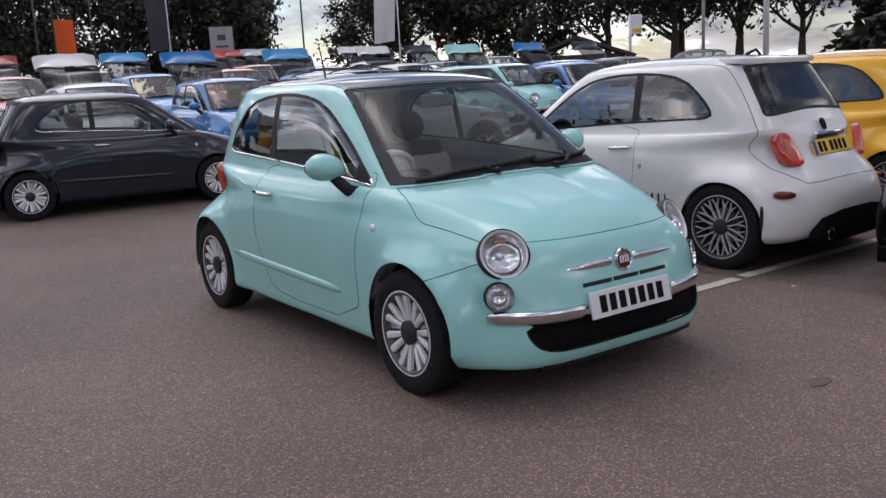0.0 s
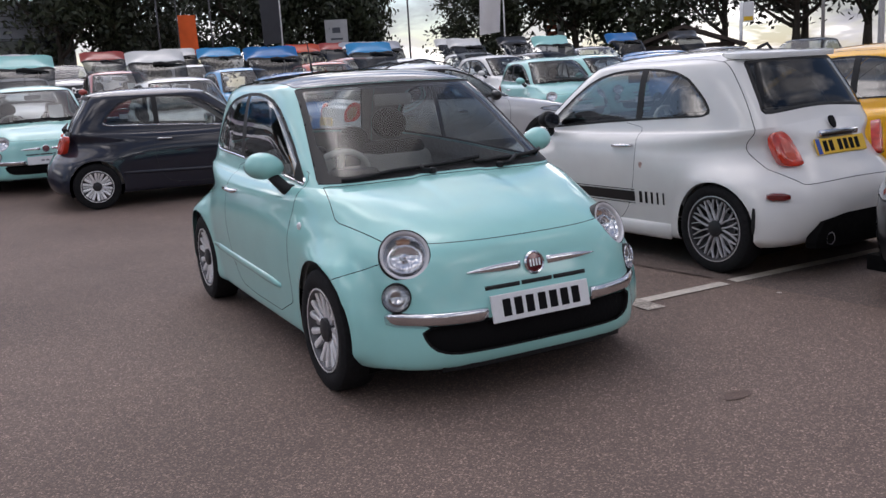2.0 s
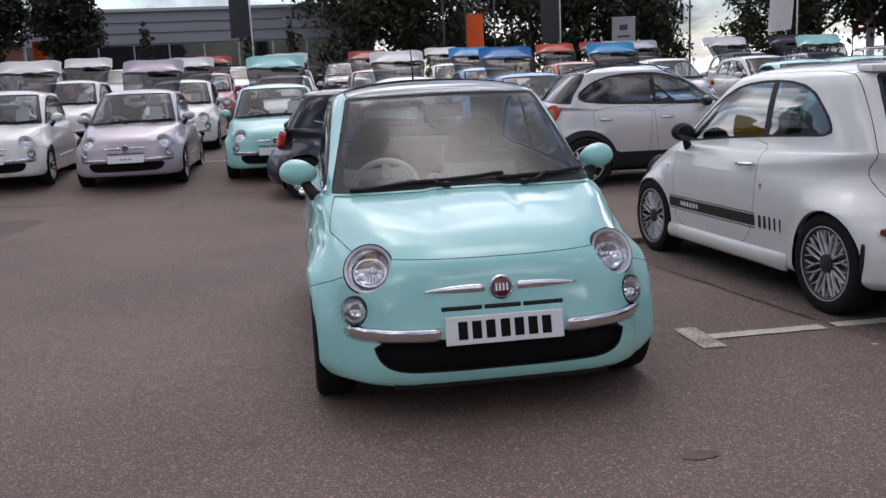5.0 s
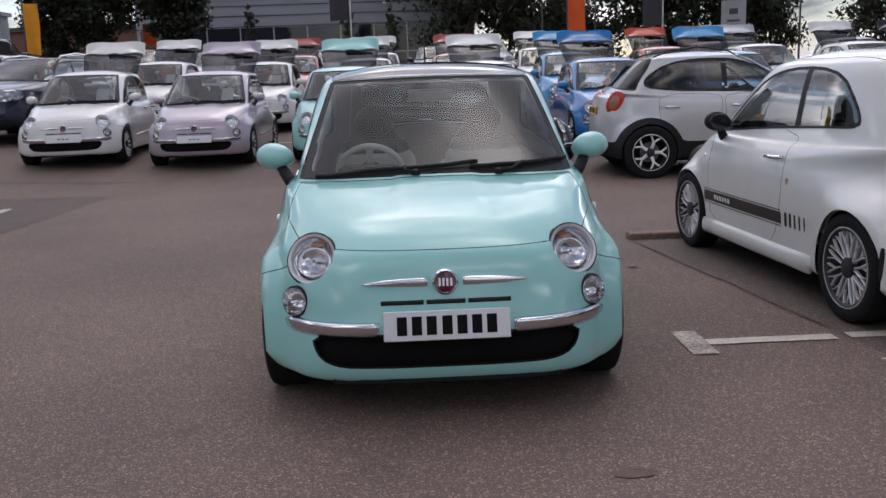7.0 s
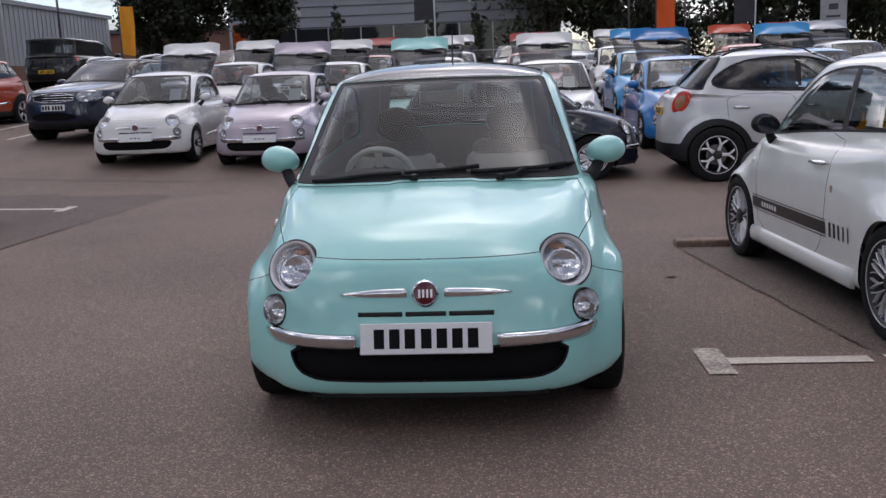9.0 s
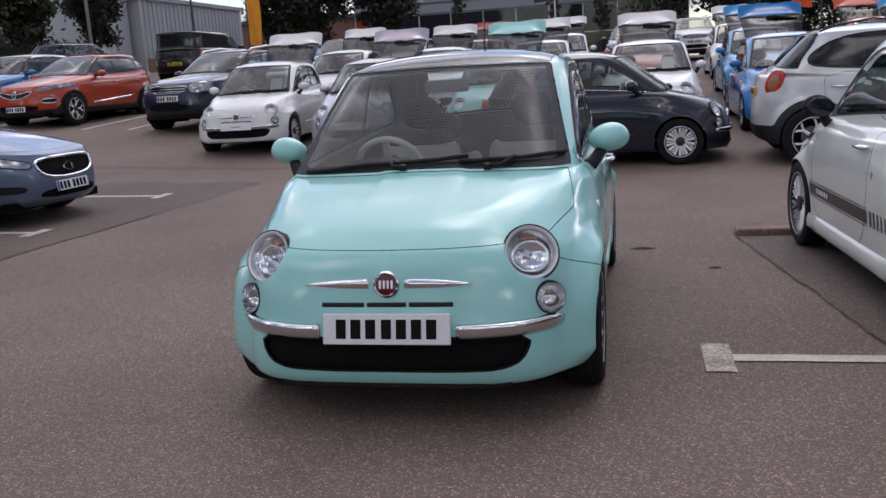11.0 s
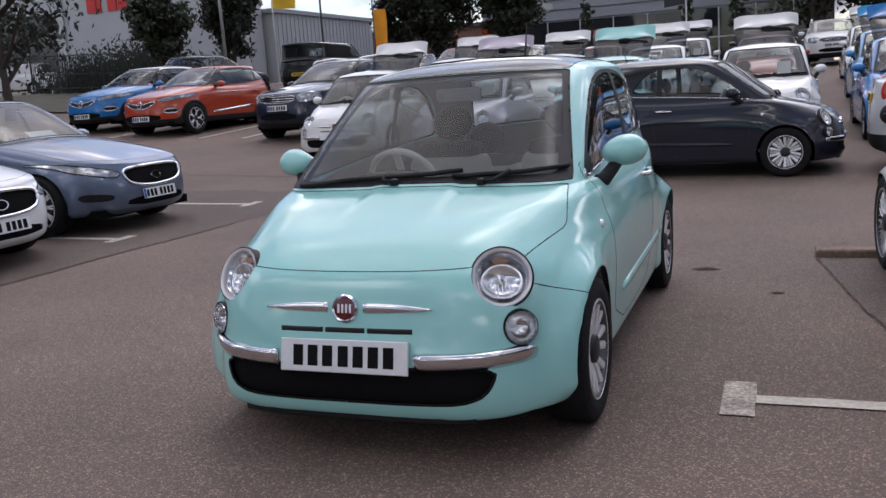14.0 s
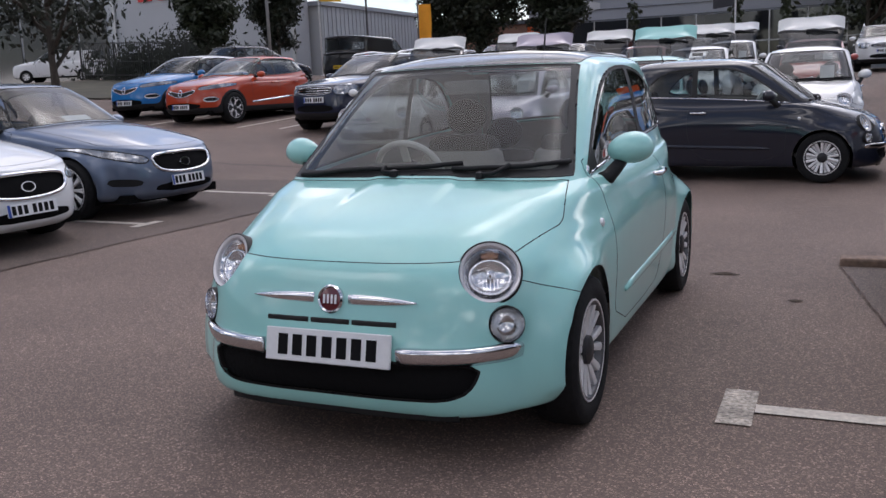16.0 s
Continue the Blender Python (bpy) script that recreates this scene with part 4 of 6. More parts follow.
def build_auto(name, p, coat, style, levels=50, quarter=16):
    """A saloon, crossover or van body with its windows, lamps, grille, cladding, mirrors and wheels."""
    ax, R, wb = (0, p["wb"]), p["arch"], p["wb"]
    zc = p["wheel"]
    sh = Shell(auto_table(p), levels, quarter, lambda g: flare(g, ax, zc, R, .16, p["W"] - .005))
    fo, si = front_of(sh), side_of(sh)
    W = p["W"]
    car = new(name)
    fc = sh.faces
    for ya in ax:
        _, fc, _ = sh.cut(fc, lambda x, y, z, s: np.where(np.abs(x) > .4, R - np.hypot(y - ya, z - zc - .005), -1.0))
    (cy, cz), (sy, sz), (ry, rz), (by, bz) = p["cowl"], p["screen"], p["rear"], p["base"]
    RW, belt = p["roofw"], p["belt"]
    lim = lambda z: (W - .135) + (RW - .05 - W + .135) * np.clip((z - cz) / max(.05, sz - cz), 0, 1)
    ws = lambda x, y, z, s: np.minimum(np.minimum((s - 10.05) * .2, (13.3 - s) * .12), np.where(y < (cy + wb) * .6, lim(z) - np.abs(x), -1))
    wf, fc, seg = sh.cut(fc, ws)
    put("windscreen", sh.mesh("windscreen", wf, M_GLASS), car)
    put("windscreen_seal", sh.ribbon("windscreen_seal", seg, M_SEAL, .014, .003), car)
    dlo = poly_field(p["dlo"], 1)
    sf = lambda x, y, z, s: np.where((s > 9) & (s < 14.2), dlo(y, z), -1.0)
    side, fc, seg = sh.cut(fc, sf)
    posts = p["posts"]
    glassy = p.get("glass", M_GLASS)
    inner, rim, _ = sh.cut(side, lambda x, y, z, s: sf(x, y, z, s) - .018)
    rest = inner
    edges = [-9] + [v for q in posts for v in (q - .035, q + .035)] + [99]
    used = []
    for k in range(0, len(edges), 2):
        a, _, _ = sh.cut(rest, lambda x, y, z, s: np.minimum(y - edges[k], edges[k + 1] - y))
        used += a
        for sg in (1, -1):
            w = [f for f in a if sg * sh.P[f[0]][0] > 0]
            if w:
                put("side_window", sh.mesh("side_window", w, M_GLASS if k == 0 else glassy), car)
    for q in posts:
        a, _, _ = sh.cut(rest, lambda x, y, z, s: .035 - np.abs(y - q))
        if a:
            put("window_pillar", sh.mesh("window_pillar", a, M_SEAL), car)
    for sg in (1, -1):
        put("window_moulding", sh.ribbon("window_moulding", [e for e in seg if sg * sh.P[e[0]][0] > 0], p.get("moulding", M_SEAL), .010, .005), car)
        put("window_frame", sh.mesh("window_frame", [f for f in rim if sg * sh.P[f[0]][0] > 0], M_SEAL), car)
    tg = lambda x, y, z, s: np.minimum(np.minimum((s - 10.3) * .14, (13.2 - s) * .11), np.where(y > wb * .55, lim(z) - .03 - np.abs(x), -1))
    rw, fc, seg = sh.cut(fc, tg)
    if rw:
        put("rear_window", sh.mesh("rear_window", rw, glassy), car)
        put("rear_window_seal", sh.ribbon("rear_window_seal", seg, M_SEAL, .012, .003), car)
    _, _, seg = sh.cut(fc, lambda x, y, z, s: np.minimum(np.minimum((s - 6.1) * .14, (9.8 - s) * .15), np.where(y < cy + .5, (W - .17) - np.abs(x), -1)))
    put("bonnet_gap", sh.ribbon("bonnet_gap", seg, M_GAP, .004, .001), car)
    for y0, y1 in p["doors"]:
        dp = poly_field([(y0 + .05, p["sill"] + .12), (y0, belt - .1), (y0, belt + .03), (y1, belt + .03), (y1, belt - .15), (y1 - .06, p["sill"] + .12)], 1)
        _, _, seg = sh.cut(fc, lambda x, y, z, s: np.where(s < 10.4, dp(y, z), -1.0))
        for sg in (1, -1):
            put("door_gap", sh.ribbon("door_gap", [e for e in seg if sg * sh.P[e[0]][0] > 0], M_GAP, .004, .001), car)
            hy = y1 - .16
            x = si(hy, belt - .13)
            v, f = tube([(sg * (x - .01), hy - .11, belt - .14), (sg * (x + .03), hy - .08, belt - .135), (sg * (x + .03), hy + .06, belt - .13), (sg * (x - .01), hy + .09, belt - .13)], .014, 6)
            put("door_handle", mesh_from("door_handle", v, f, p.get("handle", coat)), car)
    for nm, pts, material, deep in p.get("front", ()):
        for m in ((1, -1) if pts[0][0] > 0 and min(q[0] for q in pts) > 0 else (1,)):
            gp = poly_field([(m * a, b) for a, b in pts], 1)
            a, fc, seg = sh.cut(fc, lambda x, y, z, s: np.where((y < p["frontmax"]) & (s < 9), gp(x, z), -1.0))
            if a:
                ob = put(nm, sh.mesh(nm, a, material, deep), car)
                edge = p.get("edges", {}).get(nm)
                if edge and edge[0] is M_CHROME:
                    q = np.array(pts, float)
                    for _ in range(2):
                        r_ = np.roll(q, -1, 0)
                        q = np.stack([q * .75 + r_ * .25, q * .25 + r_ * .75], 1).reshape(-1, 2)
                    path = [(a_, fo(a_, b_) - .002, b_) for a_, b_ in q]
                    put(nm + "_frame", tube_mesh(nm + "_frame", path + path[:1], edge[1], M_CHROME, 7), ob)
                elif edge:
                    put(nm + "_frame", sh.ribbon(nm + "_frame", seg, edge[0], edge[1], .006), ob)
    for nm, pts, material in p.get("tailparts", ()):
        for m in (1, -1):
            gp = poly_field([(m * a, b) for a, b in pts], 2)
            a, fc, seg = sh.cut(fc, lambda x, y, z, s: np.where((y > wb + p.get("tailmin", .35)) & (s < 10), gp(x, z), -1.0))
            if a:
                put(nm, sh.mesh(nm, a, material, .004), car)
    if p.get("clad"):
        cl, fc, _ = sh.cut(fc, lambda x, y, z, s: np.maximum(p["clad"] - z, np.where(np.abs(x) > .4, np.maximum(R + p.get('ring', .05) - np.hypot(y, z - zc), R + p.get('ring', .05) - np.hypot(y - wb, z - zc)), -1)))
        put("cladding", sh.mesh("cladding", cl, M_TRIM, .004), car)
    roofm = p.get("roof_coat")
    if roofm:
        rf, fc, _ = sh.cut(fc, lambda x, y, z, s: (s - 10.2) * .1)
        put("roof", sh.mesh("roof", rf, roofm), car)
    put("body", sh.mesh("body", fc, coat), car)
    put("cabin_lining", sh.mesh("cabin_lining", [f for f in fc if sh.S[f[0]] > 3], M_LINING, -.03, (0, 0, 0), True), car)
    for yy in ax:
        arch_liner(car, .40, W - .04, yy, zc, R + .01)
    bm = bmesh.new()
    bx(bm, -W + .2, W - .2, p["nose"] + .2, p["tail"] - .2, p["sill"] - .02, p["sill"] + .07)
    part("underbody", bm, M_UNDER, car)
    add_wheels(car, style, W - .10, (0, wb), zc)
    my_, mz = p.get("mirror", (cy + .48, belt + .06))
    for sg in (1, -1):
        bm = bmesh.new()
        bmesh.ops.create_uvsphere(bm, u_segments=14, v_segments=9, radius=1)
        bm.transform(Matrix.Translation((sg * (W + .06), my_, mz)) @ Matrix.Diagonal((.12, .075, .075, 1)))
        mi = part("door_mirror", bm, p.get("mirror_coat", coat), car, smooth=True)
        put("mirror_stalk", tube_mesh("mirror_stalk", [(sg * (W - .1), my_ - .06, mz - .05), (sg * (W + .03), my_, mz - .03)], .03, M_TRIM), mi)
    for x in (-.38, .38):
        seat(car, x, cy + .62 + p.get("seat", 0), M_SEATD, M_SEATD, .26, .62 + p.get("seatz", 0))
        if not p.get("van"):
            seat(car, x, cy + 1.45 + p.get("seat", 0), M_SEATD, M_SEATD, .28, .58 + p.get("seatz", 0))
    bm = soft_box(-W + .2, W - .2, cy + .15, cy + .5, cz - .22, cz - .03, .05, 2)
    part("dashboard", bm, M_DASH, car, smooth=True)
    if p.get("rails"):
        for sg in (1, -1):
            pts = [(sg * (RW - .05), sy + .2, sz + .02), (sg * (RW - .05), sy + .3, sz + .075), (sg * (RW - .06), (sy + ry) / 2, p["roof"] + .045), (sg * (RW - .05), ry - .25, rz + .08), (sg * (RW - .05), ry - .12, rz + .03)]
            put("roof_rail", tube_mesh("roof_rail", pts, p.get("rail_r", .022), p["rails"]), car)
    if p.get("plate"):
        x0, z0, face, tilt, back = p["plate"]
        y = fo(0, z0) - .012
        bars_plate(car, (x0, y, z0), (0, -1, tilt), .52, .111, 7, face, M_INK, True)
    return car, sh, fo, si


SALOON = dict(nose=-.88, tail=3.90, W=.91, sill=.19, lip=.74, cowl=(.62, 1.04), screen=(1.28, 1.46), roof=1.55, rear=(2.75, 1.46), base=(3.35, 1.10), belt=.97, roofw=.58, wb=2.85, wheel=.335, arch=.365, sq=3.9, sqb=3.6, frontmax=.2,
              dlo=[(.75, .99), (1.14, 1.24), (1.5, 1.425), (2.2, 1.445), (2.7, 1.37), (3.15, 1.13), (3.1, 1.06), (2.0, 1.015)], posts=(1.75, 2.68), doors=((.85, 1.72), (1.76, 2.62)), plate=(0, .385, M_PLATE, .12, 0),
              front=(("grille", [(-.42, .685), (0, .695), (.42, .685), (.46, .61), (.38, .50), (0, .465), (-.38, .50), (-.46, .61)], M_MESH, -.015),
                     ("lower_intake", [(-.42, .37), (.42, .37), (.47, .27), (-.47, .27)], M_MESH, -.015),
                     ("headlamp", [(.475, .660), (.60, .70), (.87, .80), (.89, .772), (.75, .655), (.58, .598), (.49, .602)], M_LAMPCLR, .004),
                     ("fog_recess", [(.56, .42), (.80, .45), (.80, .36), (.58, .35)], M_TRIM, -.01)),
              edges={"grille": (M_CHROME, .019), "headlamp": (M_SEAL, .009)})
CROSS = dict(roof_coat=P_COPPER, nose=-.83, tail=3.30, W=.885, sill=.22, lip=.86, cowl=(.42, 1.08), screen=(1.18, 1.47), roof=1.565, rear=(2.75, 1.47), base=(3.10, 1.10), belt=1.02, roofw=.62, wb=2.6, wheel=.335, arch=.37, sq=4.0, sqb=3.6, frontmax=.2, clad=.36,
             dlo=[(.58, 1.05), (1.0, 1.32), (1.35, 1.45), (2.0, 1.475), (2.6, 1.42), (2.92, 1.25), (2.85, 1.17), (2.0, 1.08)], posts=(1.62, 2.45), doors=((.62, 1.60), (1.64, 2.45)), plate=(0, .385, M_PLATE, .08, 0),
             front=(("grille", [(-.42, .77), (-.1, .70), (.1, .70), (.42, .77), (.40, .69), (.1, .60), (-.1, .60), (-.40, .69)], M_SEAL, -.004),
                    ("lower_intake", [(-.50, .47), (.50, .47), (.58, .34), (-.58, .34)], M_MESH, -.012),
                    ("headlamp", [(.44, .80), (.62, .85), (.84, .90), (.86, .84), (.72, .77), (.50, .745)], M_LAMPCLR, .004),
                    ("fog_recess", [(.58, .58), (.80, .60), (.80, .50), (.60, .49)], M_TRIM, -.004)),
             edges={"grille": (M_CHROME, .010), "fog_recess": (M_PLATE, .013), "headlamp": (M_SEAL, .006)})
RUGGED = dict(nose=-.82, tail=3.48, W=.91, sill=.26, lip=.96, cowl=(.45, 1.14), screen=(1.12, 1.53), roof=1.62, rear=(3.0, 1.54), base=(3.22, 1.12), belt=1.08, roofw=.66, wb=2.67, wheel=.35, arch=.39, sq=4.6, sqb=4.4, frontmax=.2, rails=M_ALLOY, clad=.40,
              dlo=[(.60, 1.10), (.95, 1.36), (1.25, 1.49), (2.1, 1.52), (2.9, 1.48), (3.02, 1.32), (2.95, 1.16), (2.0, 1.11)], posts=(1.60, 2.45), doors=((.62, 1.58), (1.62, 2.45)), plate=(0, .66, M_PLATE, .05, 0), seatz=.06,
              front=(("grille", [(-.44, .92), (.44, .92), (.44, .76), (-.44, .76)], M_MESH, -.01),
                     ("lower_intake", [(-.44, .56), (.44, .56), (.50, .42), (-.50, .42)], M_MESH, -.01),
                     ("headlamp", [(.47, .95), (.78, .97), (.84, .82), (.72, .75), (.48, .76)], M_LAMPCLR, .004)),
              edges={"grille": (M_CHROME, .008), "headlamp": (M_SEAL, .008)})
VAN = dict(nose=-.85, tail=4.0, W=.95, sill=.28, lip=.95, cowl=(.35, 1.22), screen=(.98, 1.60), roof=1.70, rear=(3.88, 1.64), base=(3.95, 1.15), belt=1.10, roofw=.84, wb=3.1, wheel=.33, arch=.37, sq=6.0, sqb=5.5, frontmax=.2, van=True,
           dlo=[(.50, 1.15), (.85, 1.44), (1.1, 1.54), (1.62, 1.55), (1.62, 1.18)], posts=(1.58,), doors=((.55, 1.66),), plate=None,
           tailparts=(("tail_lamp", [(.80, 1.32), (.93, 1.32), (.95, .92), (.82, .92)], M_REDLENS),))


# ---- ground ----
def ground_z(x, y):
    def ramp(v, k):
        return max(0.0, 0.5 * (v + math.sqrt(v * v + k * k)) - 0.08)
    rise = 0.05 * min(ramp(y - 8.6, .6), 24) + 0.06 * min(ramp(y - 8.9, .4), 1.3)
    back = min(1.0, max(0.0, (y - 6.0) / 3.0))
    return rise + back * 0.045 * min(ramp(-x - 3.9, 1.0), 26) + (1 - back) * 0.08 * min(ramp(-x - 6.5, 1.5), 20)


def asphalt(name, color):
    """Worn asphalt: stone chips, patchy stains and faint tracks."""
    m = mat(name, color, 0.82, grain=0.30, grain_scale=170, vary=0.20, vary_scale=0.5, bump=0.42, bump_scale=140)
    nt = m.node_tree
    b = nt.nodes["Principled BSDF"]
    src = b.inputs["Base Color"].links[0].from_socket
    co = [n for n in nt.nodes if n.type == "TEX_COORD"][0]
    vo = nt.nodes.new("ShaderNodeTexVoronoi")
    vo.inputs["Scale"].default_value = 150
    nt.links.new(co.outputs["Object"], vo.inputs["Vector"])
    mr = nt.nodes.new("ShaderNodeValToRGB")   # a few pale chips among dark ones
    cr = mr.color_ramp
    for e, (at, v) in zip((cr.elements[0], cr.elements[1], cr.elements.new(.72), cr.elements.new(.86)), ((0, .31), (1, 1.15), (.72, .41), (.86, .62))):
        e.position = at
        e.color = (v, v, v, 1)
    sep = nt.nodes.new("ShaderNodeSeparateColor")
    nt.links.new(vo.outputs["Color"], sep.inputs[0])
    nt.links.new(sep.outputs[0], mr.inputs[0])
    mul = nt.nodes.new("ShaderNodeMath")
    mul.operation = "MULTIPLY"
    mul.inputs[1].default_value = 2.15
    nt.links.new(mr.outputs[0], mul.inputs[0])
    mr = mul
    vm = nt.nodes.new("ShaderNodeVectorMath")
    vm.operation = "SCALE"
    nt.links.new(src, vm.inputs[0])
    nt.links.new(mr.outputs[0], vm.inputs["Scale"])
    n2 = nt.nodes.new("ShaderNodeTexNoise")
    n2.inputs["Scale"].default_value = 2.2
    n2.inputs["Detail"].default_value = 8
    n2.inputs["Roughness"].default_value = 0.7
    nt.links.new(co.outputs["Object"], n2.inputs["Vector"])
    mr2 = nt.nodes.new("ShaderNodeMapRange")
    mr2.inputs[1].default_value, mr2.inputs[2].default_value = 0.28, 0.42
    mr2.inputs[3].default_value, mr2.inputs[4].default_value = 0.72, 1.0
    nt.links.new(n2.outputs[0], mr2.inputs[0])
    vm2 = nt.nodes.new("ShaderNodeVectorMath")
    vm2.operation = "SCALE"
    nt.links.new(vm.outputs[0], vm2.inputs[0])
    nt.links.new(mr2.outputs[0], vm2.inputs["Scale"])
    nt.links.new(vm2.outputs[0], b.inputs["Base Color"])
    return m


M_ASPHALT = asphalt("asphalt", (0.160, 0.113, 0.092))
M_BAY = asphalt("bay_asphalt", (0.122, 0.090, 0.076))
M_ASPHALT2 = asphalt("older_asphalt", (0.112, 0.082, 0.068))
M_LINE = mat("line_paint", (0.50, 0.45, 0.39), 0.7, grain=0.18, grain_scale=45, vary=0.18, vary_scale=6, bump=0.3, bump_scale=120)
M_WORN = mat("worn_line_paint", (0.36, 0.315, 0.27), 0.8, grain=0.6, grain_scale=60, vary=0.35, vary_scale=9, bump=0.3, bump_scale=120)
M_CONCRETE = mat("kerb_stone", (0.20, 0.135, 0.10), 0.85, grain=0.25, grain_scale=30, vary=0.2, bump=0.4, bump_scale=40)
M_CLAD = mat("grey_cladding", (0.27, 0.29, 0.33), 0.45, vary=0.05, vary_scale=0.4)
M_CLADL = mat("pale_cladding", (0.40, 0.42, 0.45), 0.5, vary=0.05, vary_scale=0.4)
M_FASCIA = mat("dark_fascia", (0.06, 0.065, 0.075), 0.5, vary=0.1)
M_SHOPGLASS = mat("shop_glass", (0.018, 0.02, 0.024), 0.06, 0, 0.4, vary=0.4, vary_scale=0.25)
M_BRICK = mat("dull_brick", (0.20, 0.11, 0.08), 0.9, grain=0.2, grain_scale=12)
M_REDSIGN = mat("red_sign", (0.55, 0.02, 0.02), 0.4)
M_POLE = mat("galvanised_pole", (0.45, 0.46, 0.47), 0.4, 0.6, grain=0.1)
M_DPOLE = mat("dark_pole", (0.10, 0.10, 0.11), 0.5, 0.2)
M_WPOLE = mat("white_pole", (0.66, 0.67, 0.68), 0.4, grain=0.05)
M_ORANGEFLAG = mat("orange_cloth", (0.78, 0.12, 0.02), 0.8, vary=0.08, vary_scale=2)
M_YELLOWFLAG = mat("yellow_cloth", (0.80, 0.50, 0.03), 0.8, vary=0.08, vary_scale=2)
M_AMBERFLAG = mat("amber_cloth", (0.80, 0.32, 0.02), 0.8, vary=0.08, vary_scale=2)
M_NAVYFLAG = mat("charcoal_cloth", (0.035, 0.037, 0.045), 0.8, vary=0.1, vary_scale=2)
M_WHITEFLAG = mat("white_cloth", (0.62, 0.61, 0.62), 0.8, vary=0.06, vary_scale=2)
M_SIGNGREY = mat("sign_board", (0.42, 0.43, 0.45), 0.5, vary=0.06)
M_SIGNMARK = mat("sign_mark", (0.06, 0.07, 0.09), 0.5)
M_BARK = mat("bark", (0.055, 0.045, 0.036), 0.9, grain=0.3, grain_scale=14, bump=0.6, bump_scale=25)
M_LEAF = mat("leaves", (0.023, 0.032, 0.013), 0.55, vary=0.45, vary_scale=0.8, rnd=0.2)
M_LEAFD = mat("dark_leaves", (0.014, 0.020, 0.009), 0.55, vary=0.4, vary_scale=0.9, rnd=0.15)
M_GRASS = mat("verge_grass", (0.062, 0.056, 0.036), 0.9, grain=0.4, grain_scale=30, vary=0.3, vary_scale=1.0)
M_RUST = mat("rusty_sign", (0.22, 0.06, 0.03), 0.7, grain=0.5, grain_scale=3)
M_WOODROOF = mat("brown_felt", (0.045, 0.034, 0.028), 0.9, grain=0.3, grain_scale=8)
M_FENCE = mat("fence_paint", (0.02, 0.022, 0.022), 0.5)
M_OIL = mat("oil_stain", (0.085, 0.060, 0.050), 0.9, spec=0.2, vary=0.4, vary_scale=8)
M_STAIN = mat("faded_stain", (0.136, 0.097, 0.080), 0.85, spec=0.25, vary=0.3, vary_scale=9, grain=0.3, grain_scale=150)
M_DIRT = mat("leaf_litter", (0.05, 0.032, 0.02), 0.9, grain=0.4, grain_scale=60)

axis = sorted(set([-900, -300, -120, 900, 300, 120] + list(np.arange(-60, 61, 1.5))))
gv = [(x, y, ground_z(x, y)) for y in axis for x in axis]
na = len(axis)
gf = [(j * na + i, j * na + i + 1, (j + 1) * na + i + 1, (j + 1) * na + i) for j in range(na - 1) for i in range(na - 1)]
ground = tagged(put("ground", mesh_from("ground", gv, gf, M_ASPHALT)), "worn brown-grey asphalt car park surface", "ground", kind="structure")


def sheet(name, x0, x1, y0, y1, lift, material, step=1.0, wob=0.0, skew=0.0):
    """A thin slab that follows the ground; wob: raggedness of its right edge."""
    nx, ny = max(1, int((x1 - x0) / step)), max(1, int((y1 - y0) / step))
    v, f = [], []
    for j in range(ny + 1):
        for i in range(nx + 1):
            x, y = x0 + (x1 - x0) * i / nx, y0 + (y1 - y0) * j / ny
            if i == nx and wob:
                x += wob * noise.noise((0.3, y * .9, 2.0)) + wob * .5 * noise.noise((4.3, y * 3.1, 2.0))
            if i == nx:
                x += skew * y
            v.append((x, y, ground_z(x, y) + lift))
    for j in range(ny):
        for i in range(nx):
            a = j * (nx + 1) + i
            f.append((a, a + 1, a + nx + 2, a + nx + 1))
    return mesh_from(name, v, f, material)


patch = tagged(put("road_patch", sheet("road_patch", -30, -4.58, -12, 9, .004, M_ASPHALT2, .5, .08, .07)), "darker older asphalt of the parking bays", "asphalt", kind="structure")
v, f = [], []
for i in range(35):
    y = -12 + i * .5
    x = -4.58 + .07 * y + .08 * noise.noise((0.3, y * .9, 2.0)) + .04 * noise.noise((4.3, y * 3.1, 2.0))
    w = .006 + .008 * abs(noise.noise((1.1, y * 2.0, 0)))
    z = ground_z(x, y) + .007
    v += [(x - w, y, z), (x + w, y, z)]
f = [(2 * i, 2 * i + 1, 2 * i + 3, 2 * i + 2) for i in range(34)]
tagged(put("asphalt_joint", mesh_from("asphalt_joint", v, f, M_OIL)), "dark tarred joint between two asphalt surfaces", "joint", kind="structure")


def painted(x0, x1, y0, y1, coat=M_LINE):
    """A stripe of worn road paint, a few millimetres thick."""
    v, f, n = [], [], max(2, int(max(x1 - x0, y1 - y0) / .12))
    along_x = (x1 - x0) > (y1 - y0)
    for i in range(n + 1):
        t = i / n
        e = .006 * noise.noise((x0 * 3 + t * 30, y0 * 5, 1.0))
        for k in (0, 1):
            if along_x:
                x, y = x0 + (x1 - x0) * t, (y0, y1)[k] + e * (1 if k else .6)
            else:
                x, y = (x0, x1)[k] + e * (1 if k else .6), y0 + (y1 - y0) * t
            v.append((x, y, ground_z(x, y) + (.0065 if x0 > -4.4 else .0095)))
    f = [(2 * i, 2 * i + 1, 2 * i + 3, 2 * i + 2) if along_x is False else (2 * i, 2 * i + 2, 2 * i + 3, 2 * i + 1) for i in range(n)]
    tagged(put("bay_line", mesh_from("bay_line", v, f, coat)), "worn white painted parking bay line on asphalt", "road marking", "bay lines", "structure")


